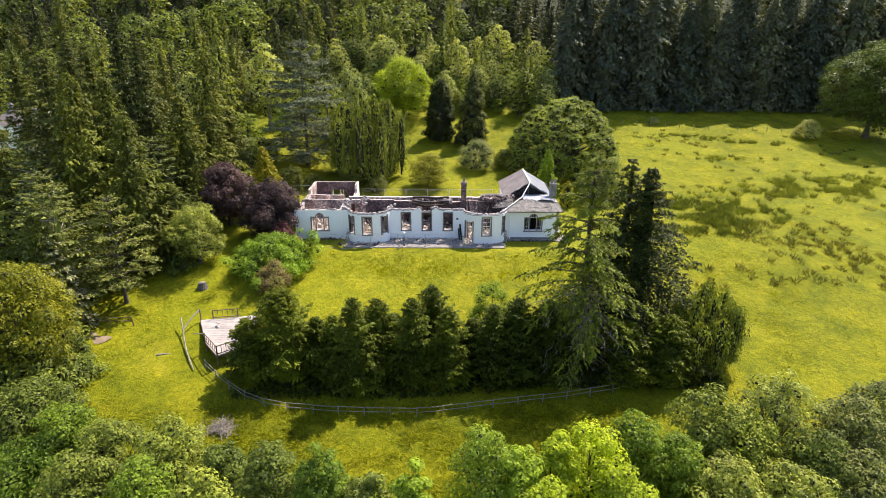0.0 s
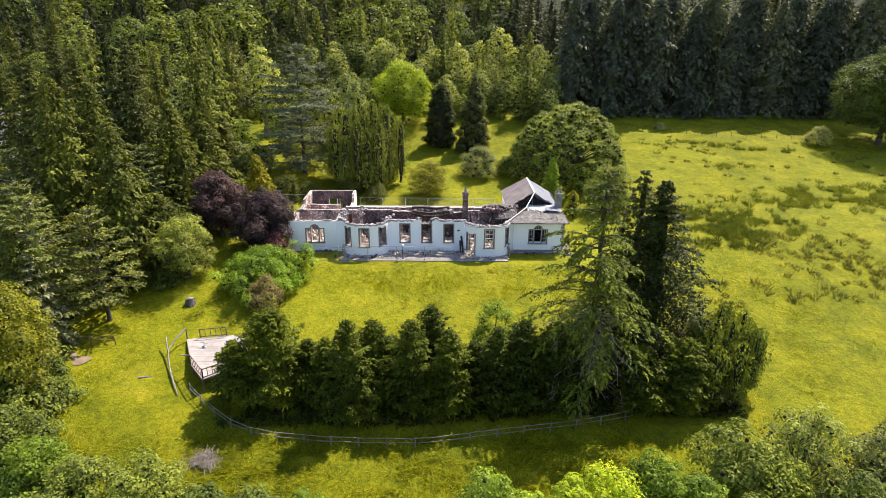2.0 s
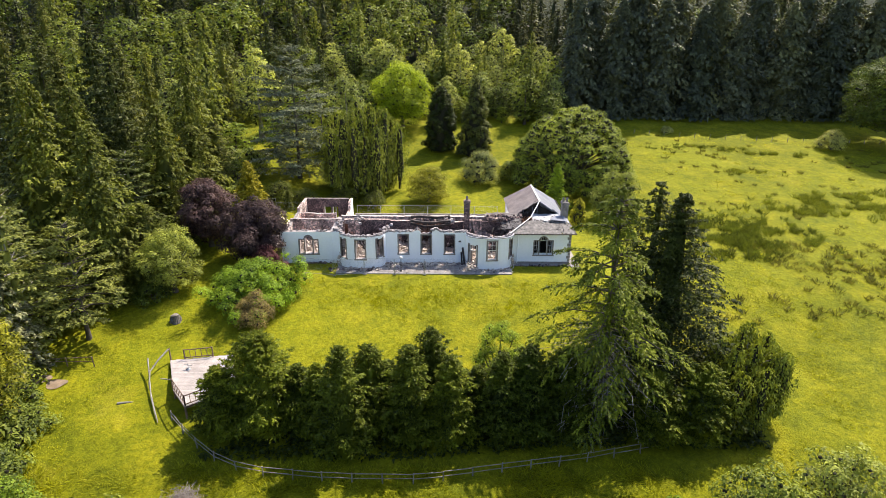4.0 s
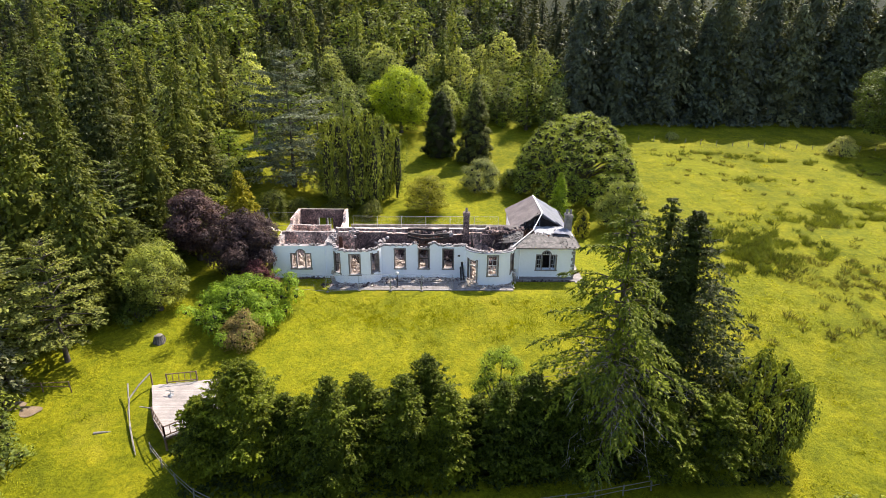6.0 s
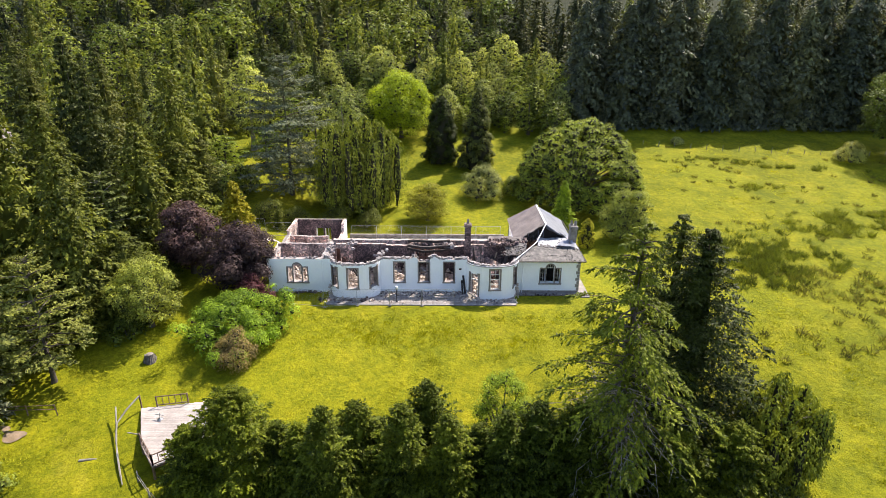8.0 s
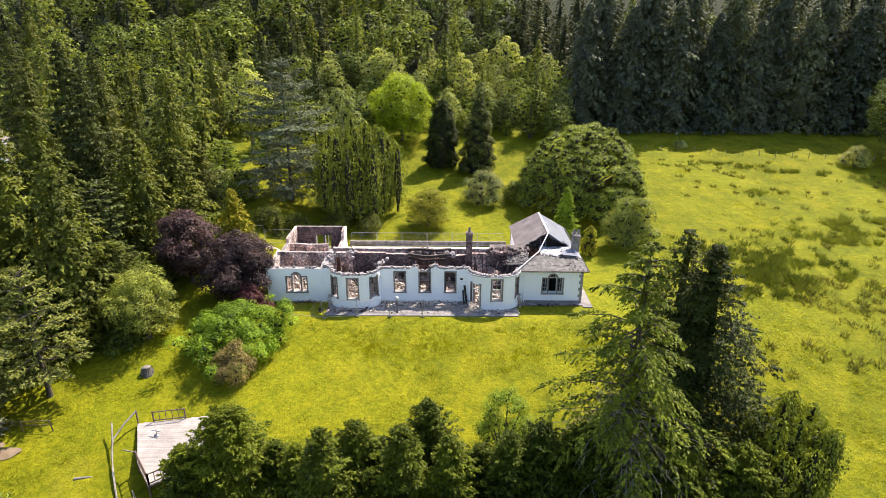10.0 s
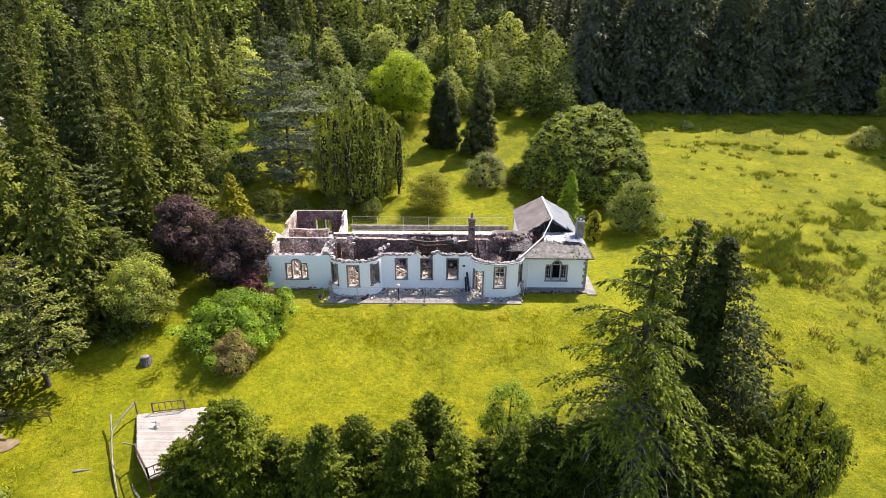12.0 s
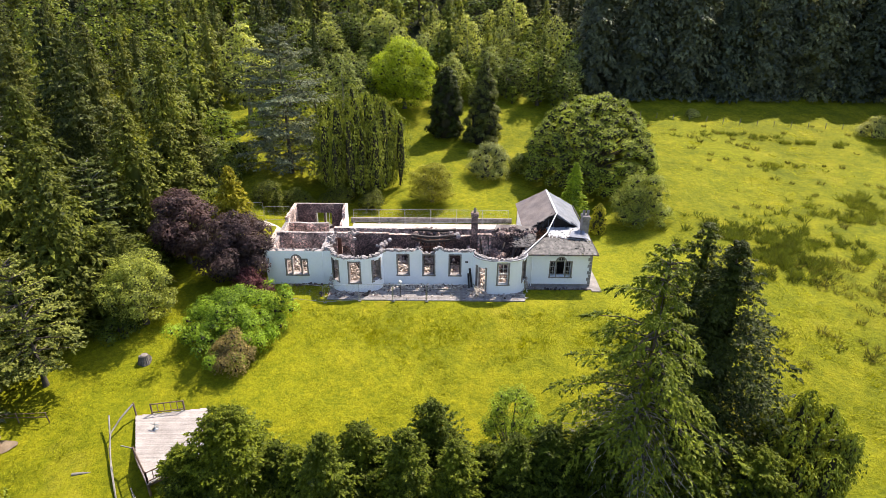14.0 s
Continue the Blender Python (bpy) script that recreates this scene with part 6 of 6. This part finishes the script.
# western wood edge
for k, x, y, h, r in [("cypress", -22.5, 1.0, 20.6, 5.2), ("fir", -21.7, 9.0, 22.6, 4.2), ("fir", -26.5, 14.0, 25.0, 4.8), ("cypress", -16.6, 19.0, 16.4, 4.6), ("pine", -19.0, 3.5, 12.4, 4.6), ("yew", -14.6, -3.2, 8.6, 4.6), ("yew", -18.6, -2.6, 11.6, 4.6),
                      ("yew", -12.6, 5.0, 7.5, 4.0), ("cypress", -15.4, 15.0, 9.8, 4.6), ("pine", -19.5, -18.0, 21.0, 4.9), ("cypress", -20.5, -20.0, 10.2, 3.2), ("ash", -20.5, -33.0, 9.0, 4.0),
                      ("pine", -25.0, -12.0, 19.0, 5.0), ("yew", -22.5, -7.5, 14.0, 4.6), ("fir", -30.5, 3.0, 22.0, 5.0), ("fir", -31.6, 14.0, 22.0, 4.6), ("pine", -29.5, -5.0, 20.0, 5.0), ("yew", -26.0, -20.0, 13.0, 5.0), ("oak", -26.0, -28.0, 13.0, 5.4),
                      ("fir", -28.0, 24.0, 21.0, 4.8), ("yew", -15.8, -9.0, 10.0, 4.2), ("yew", -13.0, -6.0, 9.0, 4.0), ("cypress", -17.0, -6.5, 14.0, 4.6), ("yew", -19.0, -12.0, 10.0, 4.2), ("cypress", -16.5, 8.0, 13.0, 4.4), ("fir", -14.0, 20.0, 12.0, 4.0), ("cypress", -24.5, -3.0, 17.0, 5.0), ("yew", -12.2, -1.0, 7.0, 3.6), ("fir", -35.0, -4.0, 21.0, 5.0), ("fir", -36.0, 9.0, 22.0, 5.0), ("oak", -24.0, 20.0, 11.0, 4.6), ("oak", -50.0, 26.0, 7.5, 4.4), ("oak", -57.5, 28.5, 7.0, 4.4), ("yew", -44.0, 22.0, 12.0, 5.0), ("fir", -42.0, 14.0, 20.0, 5.0), ("fir", -40.0, 24.0, 21.0, 5.0), ("fir", -46.0, 34.0, 21.0, 5.0), ("oak", -36.0, 30.0, 13.0, 5.0), ("fir", -34.0, 34.0, 21.0, 4.8), ("oak", -30.0, -14.0, 14.0, 5.0), ("yew", -34.0, -20.0, 14.0, 5.0), ("birch", -24.0, 33.0, 15.0, 4.4), ("ash", -16.8, 36.5, 13.6, 5.0), ("larch", -22.0, 41.0, 20.0, 4.4), ("ash", -11.5, 42.0, 13.0, 4.6), ("oak", -13.8, 54.0, 13.0, 4.6), ("ash", -11.5, 60.0, 15.0, 5.0), ("oak", -3.5, 46.0, 14.5, 5.0),
                      ("birch", 0.5, 52.0, 13.5, 4.0), ("oak", 3.0, 58.0, 11.0, 4.0), ("birch", 5.0, 78.0, 12.0, 4.4), ("larch", 9.1, 82.0, 14.0, 3.2), ("birch", 17.5, 80.0, 11.0, 4.2), ("birch", 13.5, 74.0, 10.0, 3.4), ("ash", 24.0, 72.0, 10.5, 4.0), ("birch", 28.0, 70.0, 9.0, 3.4),
                      ("oak", 37.5, 63.0, 12.0, 4.8), ("oak", 42.0, 58.0, 10.0, 4.0), ("ash", 36.0, 75.0, 12.5, 4.4), ("oak", 43.5, 68.0, 15.0, 4.6), ("larch", 22.0, 96.0, 18.0, 3.2), ("spruce", 32.2, 104.0, 15.0, 3.4), ("oak", 21.0, 68.0, 8.0, 3.4), ("oak", 31.5, 66.5, 8.0, 3.4)]:
    plant(k, x, y, h, r)
# understorey along the western wood edge
fine["k"] = 1.6
under = shrub(R, "understorey_bush", "dark bush at the foot of the wood", 3.4, 2.8, L_OLIVE, 30, 36, 0.32, group="understorey", clump=0.3)
set_at(under, -19.6, -30.0)
for x, y, k in ((-19.5, -22.8, 1.3), (-17.0, -24.6, 0.9), (-15.2, -27.0, 1.0), (-15.6, -30.2, 1.2), (-14.2, -31.8, 0.9), (-18.5, -31.5, 1.3), (-17.0, -35.0, 1.2),
                (-20.0, -26.5, 1.4), (-21.5, -15.5, 1.4), (-22.0, -30.0, 1.5), (-12.2, -8.6, 0.8), (-11.6, -3.6, 0.9), (-14.0, 1.0, 1.1), (-12.0, 9.0, 1.0), (-11.0, 14.5, 1.0), (-13.5, 25.0, 1.2), (-21.0, -10.0, 1.4), (-23.5, -24.0, 1.5), (-12.5, 30.0, 1.2), (-16.0, 30.5, 1.3)):
    copy_thing(under, stand(x, y, R.uniform(0, 360), k, 0.15, R.uniform(0.8, 1.4)))
fine["k"] = 2.0
set_at(bough_tree(R, "golden_conifer", "small golden conifer among the dark firs", 9.4, 2.3, L_GOLD, BARK, 120, 9, 5, 0.36, 0.02, heart=0.35), -20.6, 22.0)
set_at(broadleaf(R, "yellowing_oak", "rounded oak with yellowing olive leaves at the wood edge", 12.4, 5.2, L_AUTUMN, BARK, 90, 80, 0.3, -0.06, clump=0.24), -17.8, -28.0)
set_at(bough_tree(R, "pine", "open pine with a bare pale trunk and spreading pads", 12.4, 4.2, L_PINE, BARK, 64, 18, 11, 0.24, 0.14, 0.4, 0.4, 0.08, 0.12, ragged=0.6, tiers=9, fan=0.6, hang=0.0, heart=0.03, limbs=1, rough=0.6, group="wood edge"), -15.8, -15.2)
set_at(bough_tree(R, "silver_fir", "silvery blue fir at the wood edge", 10.6, 3.4, L_BLUE, BARK, 80, 14, 8, 0.3, 0.03, 0.8, tiers=11), -19.3, -20.4)
# hillside
mix_left = ["spruce", "ash", "larch", "oak", "birch", "oak", "spruce", "oak"]
mix_mid = ["birch", "ash", "birch", "oak", "spruce", "oak", "ash", "larch"]
for row, y in enumerate(np.arange(30, 166, 7.8)):
    for x in np.arange(-118 + 4 * (row % 2), 150, 8.2):
        px, py = x + R.uniform(-3, 3), y + R.uniform(-2.8, 2.8)
        if px > 2 and py < 84 or px > -30 and py < 46 or px > -16 and py < 66 or px > 44 and (py < 80 or py > 140):
            continue
        if px < -0.78 * (py + 75) + 14 or px > 0.8 * (py + 75) + 22 or abs(px + 59) < 10 and 28 < py < 46:
            continue
        left = px < -8 + R.normal() * 6
        kind = (mix_left if left else mix_mid)[R.integers(0, 8)]
        if px < -34:
            kind = ("spruce", "larch", "spruce", "oak")[R.integers(0, 4)]
        if py > 92 or px > 44:
            kind = "far_spruce" if R.uniform() < (0.45 if px < 40 else 0.95) else ("far_oak" if R.uniform() < 0.65 else "larch")
        h0, r0, _ = kinds[kind]
        k = R.uniform(0.72, 1.28) * (1.0 if left or px > 40 else 0.85)
        plant(kind, px, py, h0 * k * R.uniform(0.88, 1.05), r0 * k * R.uniform(0.95, 1.15))
# skyline of the ridge
for x in np.arange(-40, 150, 7.5):
    plant("far_spruce", x + R.uniform(-2, 2), 174 + R.uniform(-5, 5), 26 + R.uniform(-3, 4), 6.4)
# light young growth between the back lawn and the wood
for y in np.arange(63.5, 86, 4.4):
    for x in np.arange(-12, 46, 4.6):
        px, py = x + R.uniform(-1.8, 1.8), y + R.uniform(-1.5, 1.5)
        if abs(px - 11) < 6.5 and py < 66:
            continue
        kind = ("birch", "ash", "oak", "birch", "ash", "larch", "oak", "ash")[R.integers(0, 8)]
        h0, r0, _ = kinds[kind]
        k = R.uniform(0.42, 0.72) * (1.25 if py > 75 else 1)
        plant(kind, px, py, h0 * k, r0 * k * 1.05)


# ---- rushes and long grass ----
def blades(rng, x, y, height, spread, per, width, lean=0.6):
    """Tufts of upright blades at many places, as arrays."""
    i = np.repeat(np.arange(len(x)), per)
    a = rng.uniform(0, 2 * np.pi, len(i))
    q = rng.uniform(0, 1, len(i)) ** 0.5 * np.asarray(spread)[i]
    p = np.column_stack([x[i] + np.cos(a) * q, y[i] + np.sin(a) * q, np.zeros(len(i))])
    p[:, 2] = ground_z(p[:, 0], p[:, 1]) - 0.04
    d = unit(np.column_stack([np.cos(a) * lean, np.sin(a) * lean, np.ones(len(i))]) + rng.normal(size=p.shape) * 0.25)
    n = unit(np.column_stack([np.cos(a) * 0.3, np.sin(a) * 0.3, np.full(len(i), 1.0)]) + rng.normal(size=p.shape) * 0.3)
    ln = np.asarray(height)[i] * rng.uniform(0.6, 1.25, len(i))
    return sprays(p, d, n, ln, np.full(len(i), width) * rng.uniform(0.7, 1.4, len(i)), 0.1)


R = np.random.default_rng(77)


def patch(cx, cy, rx, ry, turn, n):
    """Places over a patch with a frayed outline and bare spots."""
    u, w = R.normal(size=n) * 0.55 * rx, R.normal(size=n) * 0.55 * ry
    t = radians(turn)
    x, y = cx + u * math.cos(t) - w * math.sin(t), cy + u * math.sin(t) + w * math.cos(t)
    k = np.array([noise.noise(Vector((a * 0.28, b * 0.28, 9))) + 0.5 * noise.noise(Vector((a, b, 2))) for a, b in zip(x, y)]) > 0.0
    return x[k], y[k]


for cx, cy, rx, ry, turn, n in ((60.5, 6.6, 9.0, 5.4, 20, 620), (55.5, 11.0, 5.5, 5.0, 0, 200), (81.5, 18.5, 12.5, 4.2, 8, 640), (68, 46.5, 9, 1.8, -8, 80), (84, 42, 8, 1.4, -8, 60), (72, 33, 4, 2, 0, 40)):
    x, y = patch(cx, cy, rx, ry, turn, n)
    n = len(x)
    v, f = blades(R, x, y, R.uniform(0.55, 1.15, n), R.uniform(0.2, 0.5, n), 30, 0.05)
    tagged(mesh_part("rushes", np_mesh("rushes", v, f), L_RUSH, None), "bed of dark olive rushes in the wet field", "rushes", kind="stuff")
# single tussocks over the field
n = 330
x, y = R.uniform(50, 112, n), R.uniform(-12, 54, n)
near = np.column_stack([R.uniform(50, 76, 300), R.uniform(-12, 5, 300)])
x, y = np.concatenate([x, near[:, 0]]), np.concatenate([y, near[:, 1]])
keep = R.uniform(0, 1, len(x)) < np.array([0.5 + 0.9 * noise.noise(Vector((a * 0.08, b * 0.08, 3))) for a, b in zip(x, y)])
x, y = x[keep], y[keep]
v, f = blades(R, x, y, R.uniform(0.35, 0.85, len(x)), R.uniform(0.25, 0.6, len(x)), 46, 0.055)
tagged(mesh_part("tussocks", np_mesh("tussocks", v, f), L_TUSS, None), "scattered brownish grass tussocks in the field", "tussocks", kind="stuff")
# long grass on the bank and at the edges
n = 900
x, y = R.uniform(1, 39, n), -8.4 + R.normal(size=n) * 1.5
k = (np.abs(x - 27.5) < 2.5) & (y < -9)
v, f = blades(R, x, y, np.where(k, 0.6, 0.24) * R.uniform(0.6, 1.3, n), np.full(n, 0.3), 14, 0.04)
tagged(mesh_part("bank_grass", np_mesh("bank_grass", v, f), L_GRASS, None), "longer grass along the foot of the bank", "grass", kind="stuff")
# dark bramble and ivy leaves, added to deepen the shade at the hedge foot
n = 9000
x, y = R.uniform(0.5, 46, n), R.uniform(-30.4, -23.5, n)
k = np.array([noise.noise(Vector((a * 0.5, b * 0.5, 1))) for a, b in zip(x, y)]) > -0.35
x, y = x[k], y[k]
y = y - 0.12 * np.minimum(np.abs(x - 17), 12) * ((y < -28) & (x > 17)) * -1.0
p = np.column_stack([x, y, ground_z(x, y) + R.uniform(0.05, 0.5, len(x))])
nrm = unit(R.normal(size=p.shape) * 0.5 + [0, 0, 1.0])
v, f = sprays(p, unit(np.cross(nrm, R.normal(size=p.shape))), nrm, R.uniform(0.25, 0.5, len(x)), R.uniform(0.1, 0.22, len(x)), 0.2)
tagged(mesh_part("brambles", np_mesh("brambles", v, f), L_DARK, None), "low dark bramble leaves added to deepen the hedge-foot shade", "brambles", kind="stuff")
# meadow grass
n = 5200
x, y = R.uniform(-18, 62, n), R.uniform(-44, -4, n)
low = np.column_stack([R.uniform(-14, 40, 5000), R.uniform(-43, -31, 5000)])
low = low[np.array([noise.noise(Vector((a * 0.25, b * 0.9, 4))) > -0.08 for a, b in low])]
x, y = np.concatenate([x, low[:, 0]]), np.concatenate([y, low[:, 1]])
keep = ~((x > 2) & (x < 34) & (y > -5.5)) & ~((x > -6.5) & (x < 2) & (y > -26.5) & (y < -17))
x, y = x[keep], y[keep]
hgt = np.where(y < -31, 0.6, 0.22) * R.uniform(0.6, 1.3, len(x))
v, f = blades(R, x, y, hgt, np.full(len(x), 0.5), 14, 0.04, 1.5)
tagged(mesh_part("meadow_grass", np_mesh("meadow_grass", v, f), L_GRASS, None), "rough yellow-green meadow grass", "grass", kind="stuff")
n = 4600
x, y = R.uniform(46, 110, n), R.uniform(-30, 58, n)
v, f = blades(R, x, y, R.uniform(0.15, 0.35, n), np.full(n, 0.6), 12, 0.05, 1.5)
tagged(mesh_part("field_grass", np_mesh("field_grass", v, f), L_GRASS, None), "rough grass of the upper field", "grass", kind="stuff")

# paving slabs of the terrace
bm = bmesh.new()
box(bm, -0.3, 0.3, -0.3, 0.3, 0, 0.05)
bmesh.ops.bevel(bm, geom=bm.edges[:], offset=0.012, segments=1, affect="EDGES")
slab_mesh = bpy.data.meshes.new("paving_slab")
bm.to_mesh(slab_mesh)
bm.free()
slab_mesh.materials.append(PAVING)
terrace = bpy.data.objects["terrace"]
for i in range(34):
    for j in range(5):
        x, y = 7.4 + i * 0.605, -3.1 + j * 0.605
        if y > -2.1 and (6.8 < x < 13.0 or 22.2 < x < 28.4) and y > -2.05:
            continue
        ob = new("paving_slab", slab_mesh)
        ob.parent = terrace
        ob.matrix_basis = pose(x, y, 0.02 + R.uniform(-0.012, 0.012), *R.uniform(-0.6, 0.6, 2), R.uniform(-0.6, 0.6))
